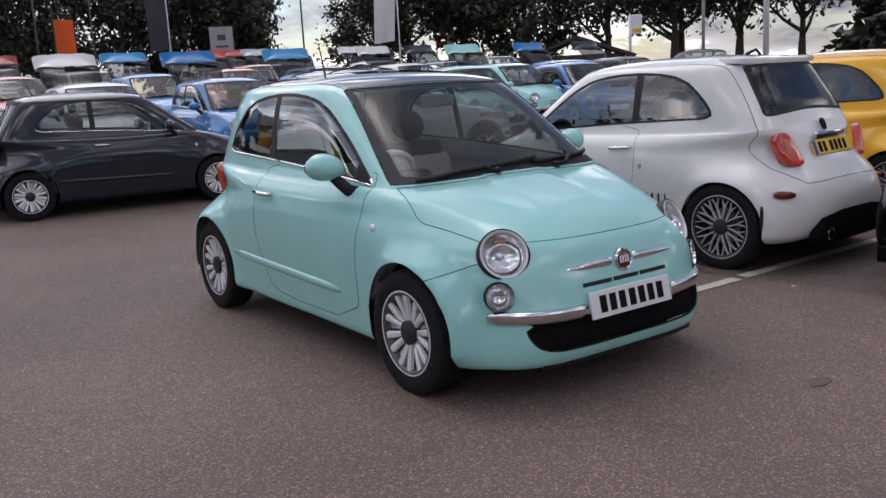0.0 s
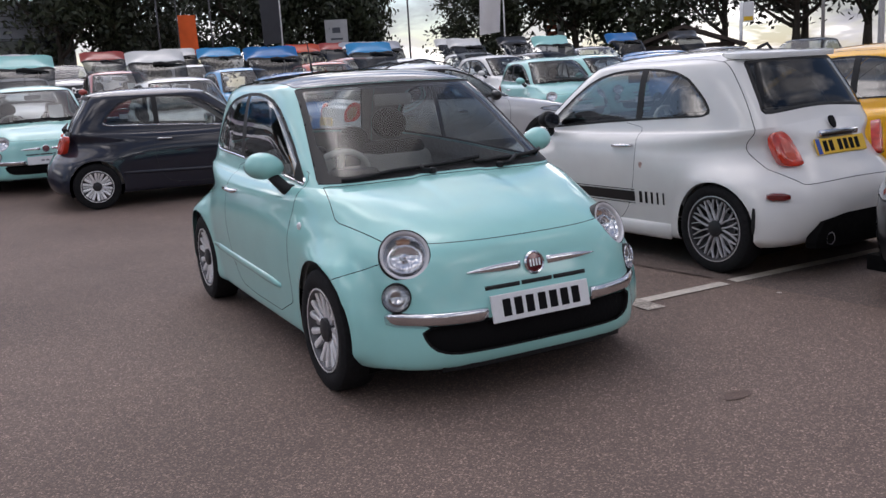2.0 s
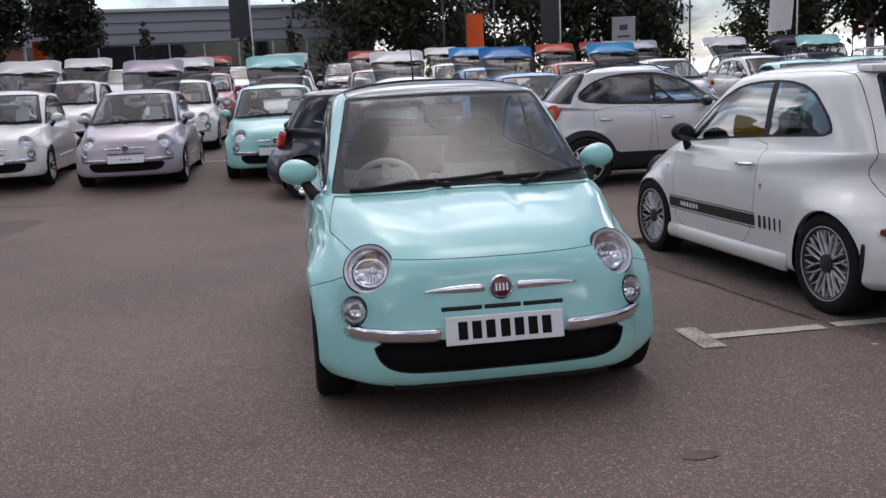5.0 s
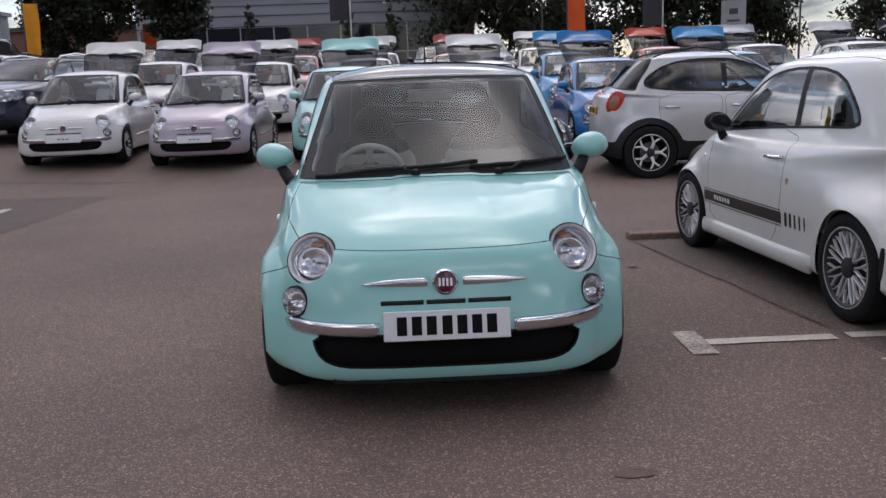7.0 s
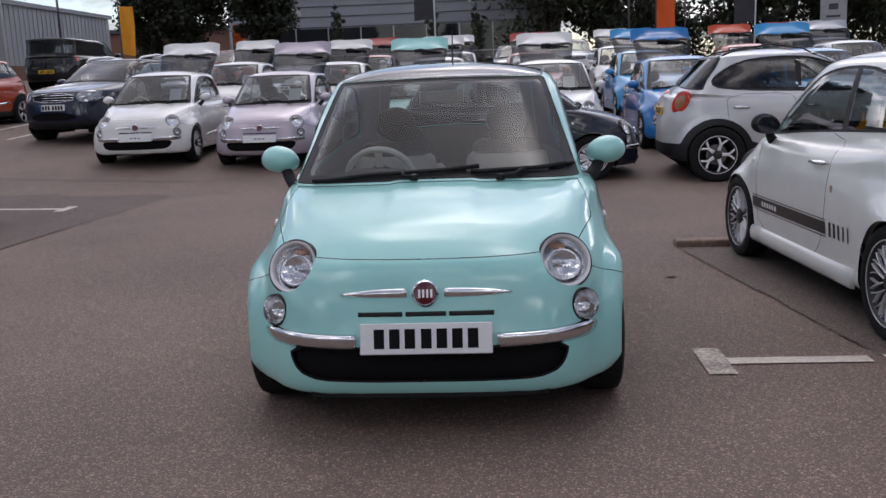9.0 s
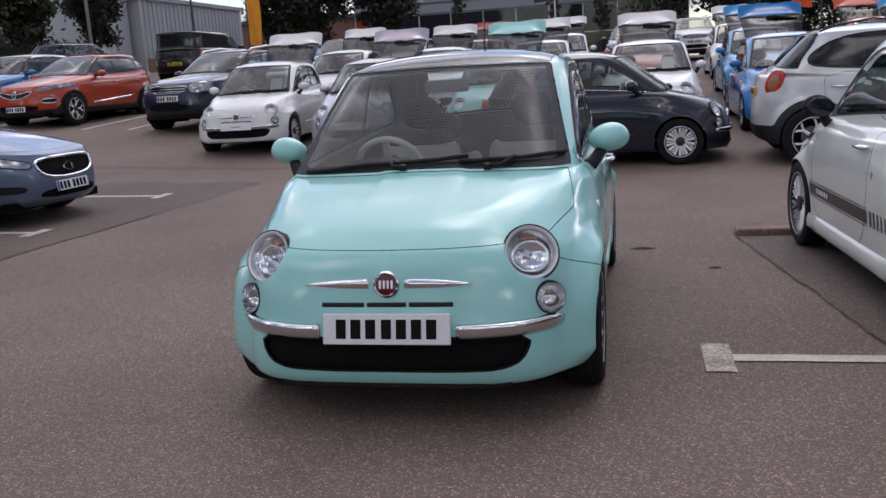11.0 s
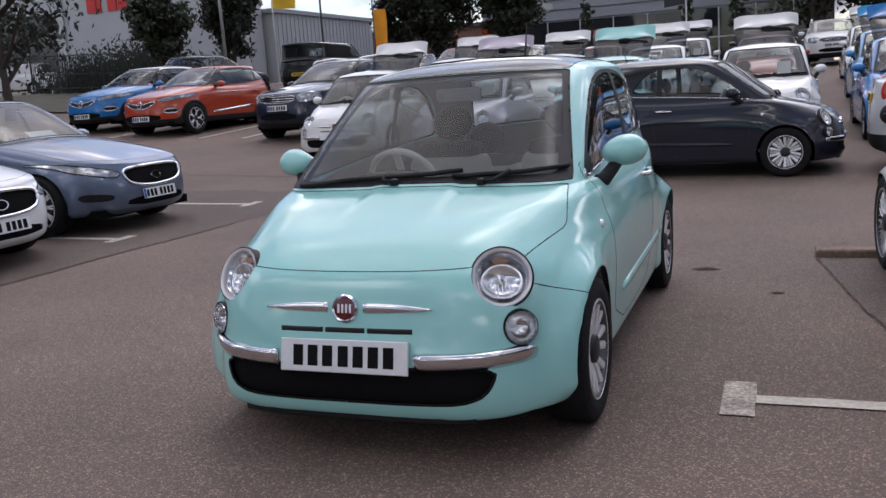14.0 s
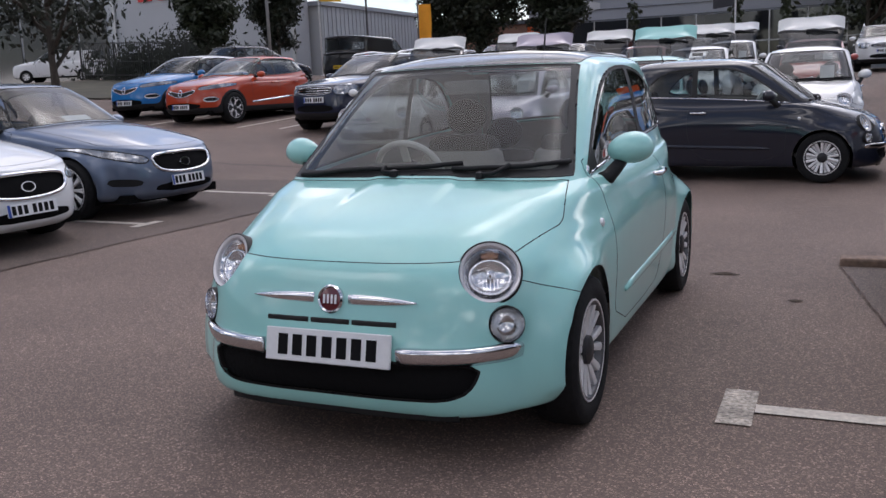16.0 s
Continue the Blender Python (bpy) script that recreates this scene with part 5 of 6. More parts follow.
painted(1.24, 1.372, .150, .552, M_WORN)
painted(1.374, 2.045, .300, .392)
painted(2.12, 4.1, .312, .405)
painted(4.2, 6.4, .33, .42)
for yy in (1.60, 4.0, 6.48):
    painted(-5.02, -4.90, yy - .20, yy + .20)
    painted(-9.6, -5.022, yy - .05, yy + .05)
for xx in (-10.5, -13.0, -9.4, -6.9):
    painted(xx - .05, xx + .05, 13.2, 17.8)
painted(-2.75, -1.75, 12.9, 12.98)
painted(-2.6, -1.8, 15.2, 15.28)

# older asphalt of the bays beyond the crack
v, f = [], []
for j in range(57):
    y = 3.26 - j * .2
    x = 1.69 + .145 * (3.25 - y) + .05 * noise.noise((y * 1.7, 3.0, 1.0)) + .02 * noise.noise((y * 7.0, 4.0, 1.0))
    v += [(x, y, .0022), (x + 1.2, y, .0022), (9.5, y, .0022)]
f = [(3 * j + k, 3 * j + 3 + k, 3 * j + 4 + k, 3 * j + 1 + k) for j in range(56) for k in range(2)]
tagged(put("bay_surface", mesh_from("bay_surface", v, f, M_BAY)), "darker worn asphalt of the bays", "asphalt", kind="structure")

# kerb by the white sporty car
for i in range(4):
    bm = soft_box(0, .98, -.075, .075, -.04, .055, .018, 2)
    k = part("kerb", bm, M_CONCRETE, None)
    k.location = (1.69 + i, 3.345, 0)
    tagged(k, "low brown kerb stone set in the asphalt", "kerb", "kerb stones", "structure")
v, f = [], []
for i in range(61):
    t = i / 60
    x = 1.69 + .40 * t + .03 * noise.noise((t * 9, 1.0, 5.0)) + .012 * noise.noise((t * 40, 2.0, 5.0))
    y = 3.25 - 2.75 * t
    w = .004 + .010 * abs(noise.noise((t * 17, 0, 7.0)))
    v += [(x - w, y, .0062), (x + w, y, .0062)]
f = [(2 * i, 2 * i + 1, 2 * i + 3, 2 * i + 2) for i in range(60)]
tagged(put("asphalt_crack", mesh_from("asphalt_crack", v, f, M_OIL)), "thin dark crack in the worn asphalt", "crack", kind="structure")
# leaf litter and stains


def blot(name, x, y, rx, ry, material, label, cat, high=.006):
    v, f, n = [(x, y, ground_z(x, y) + high)], [], 18
    for i in range(n):
        a = 2 * math.pi * i / n
        r = 1 + .35 * noise.noise((x + math.cos(a) * 1.3, y + math.sin(a) * 1.3, 3.0))
        v.append((x + rx * r * math.cos(a), y + ry * r * math.sin(a), ground_z(x, y) + .004))
        f.append((0, 1 + i, 1 + (i + 1) % n))
    return tagged(put(name, mesh_from(name, v, f, material)), label, cat)


blot("leaf_litter", .99, 2.85, .10, .035, M_DIRT, "small clump of dead leaves on the asphalt", "debris", .02)
blot("leaf_litter", 1.45, 2.2, .04, .03, M_DIRT, "small clump of dead leaves on the asphalt", "debris", .012)
blot("oil_stain", .63, -1.13, .08, .04, M_STAIN, "small faded oil stain on the asphalt", "stain", .0042)
blot("white_speck", 2.108, -.035, .018, .014, M_LINE, "scrap of white litter on the asphalt", "litter", .008)

# ---- cars ----
HI = City(96, 30, True)
hero = HI.build(roof=M_ROOFPANE)
tagged(hero, "pale mint green small hatchback standing on the asphalt", "car", "hatchbacks")
LO = City(62, 19, False)


def place(car, x, y, rz):
    car.matrix_basis = pose(x, y, ground_z(x, y), 0, 0, rz)
    return car


# white sporty car with stripe, spoiler and diffuser
sport = recolour(HI.build(style="sport", plate="", seats=(M_SEATD, M_SEATD)), P_MINT, P_WHITE)
for o in list(sport.children_recursive):
    if o.name.split(".")[0] in ("aerial", "side_strip", "bumper_bar", "window_chrome", "rear_wiper", "wiper_motor"):
        bpy.data.objects.remove(o)
for o in sport.children_recursive:
    if o.name.split(".")[0] == "door_mirror":
        o.material_slots[0].link = "OBJECT"
        o.material_slots[0].material = M_TRIM
    # mirror glass in near black: its dark reflection is put into the colour
    if o.name.split(".")[0] == "mirror_glass":
        o.material_slots[0].link = "OBJECT"
        o.material_slots[0].material = M_DIMMIRROR
    if o.name.split(".")[0] in ("rear_window",):
        o.material_slots[0].link = "OBJECT"
        o.material_slots[0].material = M_DARKGLASS


def on_flank(sh, s, y, z):
    """Pose on the flank of a shell, its y axis along the surface normal."""
    P, N = np.array(sh.P), np.array(sh.N)
    d = np.where(P[:, 0] > .3, (P[:, 1] - y) ** 2 + (P[:, 2] - z) ** 2, 9e9)
    i = int(np.argmin(d))
    n = N[i] if N[i][0] > 0 else -N[i]
    return oriented((s * P[i][0], P[i][1], P[i][2]), (s * n[0], n[1], n[2] * .3))


def sporty_parts(car, coat, lettering):
    tg = [o for o in car.children if o.name.startswith("tailgate")][0]
    si = HI.si
    # roof spoiler
    pts = [(-.50, -.04), (.50, -.04), (.49, .20), (.34, .275), (-.34, .275), (-.49, .20)]
    bm = outline_solid(pts, -.020, .020, .012, 1)
    bm.transform(Matrix.Translation(Vector((0, 2.325, 1.432)) - HINGE) @ pose(0, 0, 0, 86))
    part("roof_spoiler", bm, coat, tg, smooth=True)
    # lower rear bumper
    bm = outline_solid([(-.50, .18), (.50, .18), (.52, .25), (.40, .40), (-.40, .40), (-.52, .25)], -.06, .018, .01, 1)
    bm.transform(pose(0, 2.905, 0))
    d = part("diffuser", bm, M_UNDER, car, smooth=True)
    for s in (-1, 1):
        ex = put("exhaust_tip", lathe_mesh("exhaust_tip", [(.032, -.1), (.042, -.1), (.042, .03), (.036, .03), (.034, -.08)], M_CHROME, 18, "y"), d)
        ex.location = (s * .40, 2.92, .255)
        bm = outline_solid([(-.075, .022), (.07, .028), (.075, -.022), (-.075, -.026)], -.03, .006, .005, 1)
        r = part("rear_reflector", bm, M_DREDLENS, car, smooth=True)
        r.matrix_basis = oriented((s * .665, 2.755, .535), (s * .62, .78, 0))
        bm = outline_solid([(-.012, .075), (.012, .085), (.012, -.085), (-.012, -.085)], -.03, .006, .004, 1)
        r = part("bumper_vent", bm, M_SEAL, car)
        r.matrix_basis = on_flank(HI.sh, s, 2.66, .395)
        # sill skirt
        pts = [(s * (si(y, .25) + .004), y, .235) for y in np.linspace(.36, 1.94, 8)]
        v, f = strip(pts[::-s], [(s, 0, 0)] * 8, .055, .026)
        put("side_skirt", mesh_from("side_skirt", v, f, coat), car)
        # stripe with its tail of short blocks
        def stripe(y0, y1, za, zb, material, nm, off=.0025, n=10):
            v, f = [], []
            for y in np.linspace(y0, y1, n):
                for z in (za, zb):
                    v.append((s * (si(y, z) + off), y, z))
            f = [((2 * i, 2 * i + 1, 2 * i + 3, 2 * i + 2) if s < 0 else (2 * i, 2 * i + 2, 2 * i + 3, 2 * i + 1)) for i in range(n - 1)]
            return put(nm, mesh_from(nm, v, f, material), car)
        stripe(.36, 1.60, .428, .503, M_STRIPE, "side_stripe", n=24)
        stripe(.36, 1.60, .512, .518, M_STRIPE, "stripe_line", n=24)
        stripe(.36, 1.60, .412, .418, M_STRIPE, "stripe_line", n=24)
        for k in range(5):
            stripe(1.645 + k * .058, 1.675 + k * .058 - .004 * k, .423, .508, M_STRIPE, "stripe_block", n=3)
        for k in range(6):
            y = .56 + k * .048
            stripe(y, y + .034, .449, .483, M_LETTER, "stripe_mark", .0045, 3)
        bm = outline_solid([(-.018, .022), (.018, .022), (.015, -.012), (0, -.024), (-.015, -.012)], -.004, .003, .002, 1)
        r = part("shield_badge", bm, M_MUTED, car)
        r.matrix_basis = oriented((s * si(1.66, .70), 1.66, .70), (s, 0, .05))
    bm = outline_solid([(-.03, .045), (.03, .045), (.028, -.02), (0, -.05), (-.028, -.02)], -.004, .010, .004, 1)
    bm.transform(Matrix.Translation(Vector((0, 2.66, .965)) - HINGE) @ pose(0, 0, 0, 0, 0, 180) @ pose(0, 0, 0, -25))
    bm.transform(Matrix.Identity(4))
    part("tail_badge", bm, M_INK, tg)
    bm = soft_box(-.20, .20, -.015, .03, -.025, .022, .014, 2)
    bm.transform(Matrix.Translation(Vector((0, 2.69, .90)) - HINGE))
    part("chrome_grip", bm, M_CHROME, tg, smooth=True)
    p = bars_plate(tg, Vector((0, 2.725, .815)) - HINGE, (0, 1, .40), .52, .111, 6, M_YPLATE, M_INK, False, high=.34)
    bm = bmesh.new()
    bx(bm, .215, .257, .0055, .0070, -.053, .053)
    part("blue_band", bm, M_EUBLUE, p)
    v, f = tube([(0, 2.02, 1.45), (0, 2.05, 1.49), (0, 2.12, 1.515), (0, 2.16, 1.47)], .016, 6, .6)
    put("fin_aerial", mesh_from("fin_aerial", v, f, M_TRIM), car)


sporty_parts(sport, P_WHITE, True)
place(sport, 2.87, 3.01, 183.6)
tagged(sport, "white sporty hatchback with a black side stripe", "car", "hatchbacks")
yellow = recolour(copy_thing(sport, pose(5.32, 3.10, 0, 0, 0, 184)), P_WHITE, P_YELLOW)
tagged(yellow, "bright yellow sporty hatchback parked beside a white one", "car", "hatchbacks")

grey = recolour(LO.build(plate=""), P_MINT, P_GREY)
place(grey, 1.61, 8.78, 85.5)
tagged(grey, "dark grey small hatchback parked crosswise on the asphalt", "car", "hatchbacks")
proto = LO.build(plate="dealer", hatch=101)
bm = bmesh.new()
bx(bm, .20, .40, -.002, .002, 0, .26, pose(0, .62, .97, -38))
part("price_sheet", bm, M_PAPER, proto)
place(proto, -1.2, 10.5, 0)
tagged(proto, "mint green hatchback with its tailgate raised", "car", "display cars")
TINT = {P_WHITE: "white", P_LILAC: "pale lilac", P_RED: "dull red", P_BLUE: "bright blue", P_LBLUE: "light blue", P_ORANGE: "orange red", P_SILVER: "silver", P_BLACK: "black", P_MINT: "mint green", P_PEARL: "off-white"}
COLS = [(-5.46, P_WHITE, 10.45, 3), (-5.7, P_WHITE, 15.6, 0), (-3.42, P_LILAC, 10.35, 0), (-3.3, P_WHITE, 15.2, 0), (-3.3, P_RED, 21.2, 0), (-1.1, P_WHITE, 16.0, 0), (-1.0, P_PEARL, 21.8, 0),
        (1.2, P_WHITE, 11.2, 0), (1.15, P_RED, 18.0, 0), (3.36, P_BLUE, 10.8, 0), (3.55, P_LBLUE, 15.6, 0), (3.75, P_WHITE, 21.4, 0), (6.0, P_LBLUE, 12.0, 0), (6.3, P_ORANGE, 17.4, 0),
        (8.5, P_SILVER, 16.8, 0), (8.9, P_RED, 21.6, 0), (10.7, P_WHITE, 16.0, 0), (9.6, P_SILVER, 21.5, 0), (11.1, P_MINT, 12.3, 0), (14.1, P_BLUE, 13.2, 0), (13.2, P_BLACK, 17.4, 0), (16.9, P_BLACK, 13.8, 0), (12.9, P_WHITE, 21, 0)]
for x, col, y, rz in COLS:
    c = copy_thing(proto, pose(x, y, ground_z(x, y), 0, 0, rz))
    recolour(c, P_MINT, col)
    tagged(c, TINT[col] + " hatchback with its tailgate raised", "car", "display cars")
shut = LO.build(plate="dealer")
place(shut, 9.0, 11.6, -12)
tagged(shut, "mint green hatchback with closed tailgate", "car", "hatchbacks")
c = recolour(copy_thing(shut, pose(12.0, 11.2, ground_z(12, 11.2), 0, 0, -12)), P_MINT, P_BLUE)
tagged(c, "blue hatchback with closed tailgate", "car", "hatchbacks")

# saloons in the bays
saloon, sh_, fo_, si_ = build_auto("saloon_car", SALOON, P_STEEL, "saloon", 70, 22)


def oval_badge(car, fo, z, material=M_CHROME, r=.07, flat=.62):
    me = lathe_mesh("badge", [(r + .010, 0), (r + .006, .012), (r - .006, .012), (r - .010, 0)], material, 24, "y")
    b = put("badge", me, car)
    b.matrix_basis = oriented((0, fo(0, z) - .004, z), (0, -1, .2)) @ Matrix.Diagonal((1, 1, flat, 1))


oval_badge(saloon, fo_, .575)
tagged(saloon, "blue-grey metallic saloon with a chrome-framed grille", "car", "saloons")
bm = bmesh.new()
bx(bm, .12, .52, -.002, .002, 0, .2, pose(0, .98, 1.02, -60))
part("price_sheet", bm, M_PAPER, saloon)
place(saloon, -5.97, 4.90, 88)
white_saloon = recolour(copy_thing(saloon, pose(-5.72, 2.50, ground_z(-5.72, 2.50), 0, 0, 88)), P_STEEL, P_PEARL)
tagged(white_saloon, "white saloon with a chrome-framed grille", "car", "saloons")

# crossovers
capt, s1, fo1, si1 = build_auto("crossover_car", CROSS, P_COPPER, "suv")
oval_badge(capt, fo1, .69, M_CHROME, .05, 1.5)
for sg in (1, -1):
    ys = np.linspace(.62, 2.10, 8)
    pts = [(sg * (si1(y, .50) + .002), y, .445 + (y - .62) * .07) for y in ys]
    v, f = strip(pts[::-sg], [(sg, 0, 0)] * 8, .022, .014)
    put("door_strip", mesh_from("door_strip", v, f, M_CHROME), capt)
tagged(capt, "burnt orange crossover with black lower cladding", "car", "crossovers")
place(capt, -11.95, 14.05, -6)
cap2 = recolour(copy_thing(capt, pose(-14.25, 14.75, ground_z(-14.25, 14.75), 0, 0, -6)), P_COPPER, P_CBLUE)
[o for o in cap2.children if o.name.startswith("roof")][0].material_slots[0].material = P_PEARL
tagged(cap2, "bright blue crossover parked beside an orange one", "car", "crossovers")
rug, s2, fo2, si2 = build_auto("crossover_car", RUGGED, P_NAVY, "suv")
for k in (-1, 0, 1):
    v, f = tube([(-.42, fo2(-.42, .84 + k * .045) - .004, .84 + k * .045), (0, fo2(0, .84 + k * .045) - .008, .84 + k * .045), (.42, fo2(.42, .84 + k * .045) - .004, .84 + k * .045)], .010, 6)
    put("grille_bar", mesh_from("grille_bar", v, f, M_CHROME), rug)
tagged(rug, "dark navy off-road style car with roof rails", "car", "crossovers")
place(rug, -7.93, 13.3, -9)
X5 = dict(CROSS, roof_coat=None, wb=2.57, nose=-.86, tail=3.19, W=.90, rail_r=.010, roof=1.635, screen=(1.20, 1.54), rear=(2.60, 1.53), base=(2.98, 1.16), belt=1.05, roofw=.64, sq=3.6, sqb=3.4, wheel=.335, arch=.365, clad=.47, ring=.085, glass=M_DARKGLASS, plate=None, rails=M_TRIM, handle=M_CHROME,
          dlo=[(.60, 1.08), (1.05, 1.38), (1.40, 1.515), (1.9, 1.53), (2.30, 1.48), (2.60, 1.31), (2.64, 1.20), (2.52, 1.155), (2.0, 1.11)], posts=(1.58,), mirror_coat=P_BLACK, moulding=M_SEAL)
fivex, s3, fo3, si3 = build_auto("crossover_car", X5, P_PALE, "suv", 60, 20)
bm = outline_solid([(-.55, 0), (.55, 0), (.50, .20), (-.50, .20)], -.015, .015, .008, 1)
bm.transform(pose(0, 2.60, 1.54, 84))
part("roof_spoiler", bm, P_PALE, fivex, smooth=True)
for s in (-1, 1):
    oval = [(.125 * math.cos(a) + .045 * math.sin(a), .150 * math.sin(a)) for a in np.linspace(0, 2 * math.pi, 17)[:-1]]
    lamp = part("tail_lamp", outline_solid([(s * u, w) for u, w in oval], -.05, .014, .012, 1), M_REDLENS, fivex, smooth=True)
    lamp.matrix_basis = on_flank(s3, s, 2.99, .985)
    part("amber_lens", outline_solid([(s * u * .60, w * .60) for u, w in oval], .0, .019, .004, 1), M_AMBER, lamp, smooth=True)
bars_plate(fivex, (0, 3.18, .88), (0, 1, .1), .52, .111, 7, M_YPLATE, M_INK)
flap = part("fuel_flap", outline_solid([(.075 * math.cos(a), .075 * math.sin(a)) for a in np.linspace(0, 2 * math.pi, 25)[:-1]], -.010, .0035, .002, 1), P_PALE, fivex, smooth=True)
flap.matrix_basis = on_flank(s3, 1, 2.50, .98)
tagged(fivex, "silver crossover with black wheel arch cladding", "car", "crossovers")
place(fivex, 5.62, 8.35, 88)
far1 = recolour(copy_thing(capt, pose(-15.6, 23.0, ground_z(-15.6, 23.0), 0, 0, 170)), P_COPPER, P_NAVY)
tagged(far1, "dark blue estate-like crossover seen from behind", "car", "crossovers")
far2 = recolour(copy_thing(capt, pose(-3.0, 27.5, ground_z(-3, 27.5), 0, 0, -5)), P_COPPER, P_SILVER)
tagged(far2, "silver crossover facing the parking lane", "car", "crossovers")
far3 = recolour(copy_thing(rug, pose(3.1, 31, ground_z(3.1, 31), 0, 0, 0)), P_NAVY, P_PEARL)
tagged(far3, "white off-road style car with roof rails", "car", "crossovers")
for x, y, rz, col, lab in ((-8.6, 19.5, 5, P_PEARL, "white"), (-9.0, 25.5, 3, P_RED, "dull red"), (-6.3, 24, 0, P_SILVER, "silver"), (0.9, 27, 0, P_BLACK, "black"), (15.5, 18.5, -20, P_SILVER, "silver"), (19.5, 15.2, -70, P_BLACK, "black")):
    c = recolour(copy_thing(capt, pose(x, y, ground_z(x, y), 0, 0, rz)), P_COPPER, col)
    tagged(c, lab + " crossover among the display cars", "car", "crossovers")
# a black car whose front corner shows beyond the bays
dark_car = recolour(copy_thing(saloon, pose(3.07, -1.13, 0, 0, 0, -90)), P_STEEL, P_BLACK)
tagged(dark_car, "black saloon parked across the bays", "car", "saloons")
van, s4, fo4, si4 = build_auto("panel_van", VAN, P_BLACK, "van", 44, 14)
bars_plate(van, (0, 4.01, .62), (0, 1, .0), .52, .111, 7, M_YPLATE, M_INK)
v, f = tube([(0, 4.0, .55), (0, 4.0, 1.85)], .008, 5)
put("rear_door_gap", mesh_from("rear_door_gap", v, f, M_GAP), van)
tagged(van, "black panel van seen from behind", "van", "vans")
place(van, -14.0, 28.0, 180)
white_van = recolour(copy_thing(van, pose(-39.5, 34.1, ground_z(-39.5, 34.1), 0, 0, -63.7)), P_BLACK, P_PEARL)
tagged(white_van, "white panel van parked by a dark fence", "van", "vans")


# ---- trees ----
def crown_mesh(name, seed, rx, rz, count, leaf, clumps, material, hollow=.55):
    """Many small leaf blades in clumps round an uneven crown; open between the clumps."""
    rg = random.Random(seed)
    cs = []
    for _ in range(clumps):
        while True:
            p = Vector((rg.uniform(-1, 1), rg.uniform(-1, 1), rg.uniform(-1, 1)))
            if hollow < p.length < 1:
                break
        cs.append((Vector((p.x * rx, p.y * rx, p.z * rz)), rg.uniform(.18, .36) * rx))
    v, f = [], []
    for _ in range(count):
        c, r = cs[rg.randrange(clumps)]
        d = Vector((rg.gauss(0, 1), rg.gauss(0, 1), rg.gauss(0, .8)))
        p = c + d * (r * .55)
        a = Vector((rg.gauss(0, 1), rg.gauss(0, 1), rg.gauss(0, 1))).normalized()
        b = a.cross(Vector((rg.gauss(0, 1), rg.gauss(0, 1), rg.gauss(0, 1)))).normalized()
        l = leaf * rg.uniform(.6, 1.4)
        o = len(v)
        v += [p - a * l, p + b * l * .45, p + a * l, p - b * l * .45]
        f.append((o, o + 1, o + 2, o + 3))
    return mesh_from(name, v, f, material, False)


def trunk_mesh(name, seed, h, r, fork, spread):
    rg = random.Random(seed)
    bits = [tube([(0, 0, -.2), (.05 * h * .1, 0, fork * .5), (0, .02, fork), (.1, -.05, h * .8)], r, 8, .35)]
    for k in range(9):
        a = rg.uniform(0, 6.28)
        z0 = fork * rg.uniform(.75, 1.0) + (h - fork) * .06 * k
        d = Vector((math.cos(a), math.sin(a), 0))
        l = spread * rg.uniform(.5, 1.0)
        z0v = Vector((0, 0, z0))
        bits.append(tube([z0v, z0v + d * l * .35 + Vector((0, 0, l * .22)), z0v + d * l * .7 + Vector((rg.uniform(-.3, .3), rg.uniform(-.3, .3), l * .55)), z0v + d * l + Vector((0, 0, l * .75))], r * .42, 6, .3))
    return mesh_from(name, *join(*bits), M_BARK)


def tree(kind_, x, y, h, seed, label, zrot=0.0, sc=1.0):
    t = new("tree")
    tr, cr = kind_
    put("trunk", tr, t)
    put("crown", cr, t)
    t.matrix_basis = pose(x, y, ground_z(x, y), 0, 0, zrot) @ Matrix.Diagonal((sc, sc, h, 1))
    tagged(t, label, "tree", "trees")
    return t


def lifted(me, z):
    me.transform(Matrix.Translation((0, 0, z)))
    return me


BROAD = [(trunk_mesh("trunk", 11 + i, 8.5, .26, 2.6, 3.6), lifted(crown_mesh("crown", 21 + i, 4.0, 4.2, 7500, .21, 60, M_LEAF), 6.6)) for i in range(3)]
OPEN = [(trunk_mesh("trunk", 31 + i, 8.5, .32, 2.2, 4.6), lifted(crown_mesh("crown", 41 + i, 4.6, 3.2, 4200, .20, 46, M_LEAFD, .5), 6.4)) for i in range(2)]
BUSHY = [(trunk_mesh("trunk", 51 + i, 7.0, .24, 1.0, 2.8), lifted(crown_mesh("crown", 61 + i, 3.6, 4.6, 8500, .20, 70, M_LEAF, .4), 4.6)) for i in range(2)]
OVAL = (trunk_mesh("trunk", 71, 5.0, .16, 1.6, 1.0), lifted(crown_mesh("crown", 72, 1.5, 3.3, 22000, .12, 130, M_LEAFD, .1), 4.5))
ROUND = (trunk_mesh("trunk", 75, 3.6, .09, 1.3, .9), lifted(crown_mesh("crown", 76, 1.1, 1.5, 8500, .11, 70, M_LEAF, .15), 3.0))
UNSEEN_BELT = (trunk_mesh("trunk", 78, 3.6, .2, .5, 2.4), lifted(crown_mesh("crown", 79, 3.2, 2.1, 7000, .36, 90, M_LEAFD, .05), 2.1))
SAPL = (trunk_mesh("trunk", 81, 3.4, .05, 1.2, .6), lifted(crown_mesh("crown", 82, .45, 1.3, 500, .12, 16, M_LEAF, .2), 2.9))
rt = random.Random(5)
LEAFY = "dark green broadleaf tree behind the display cars"
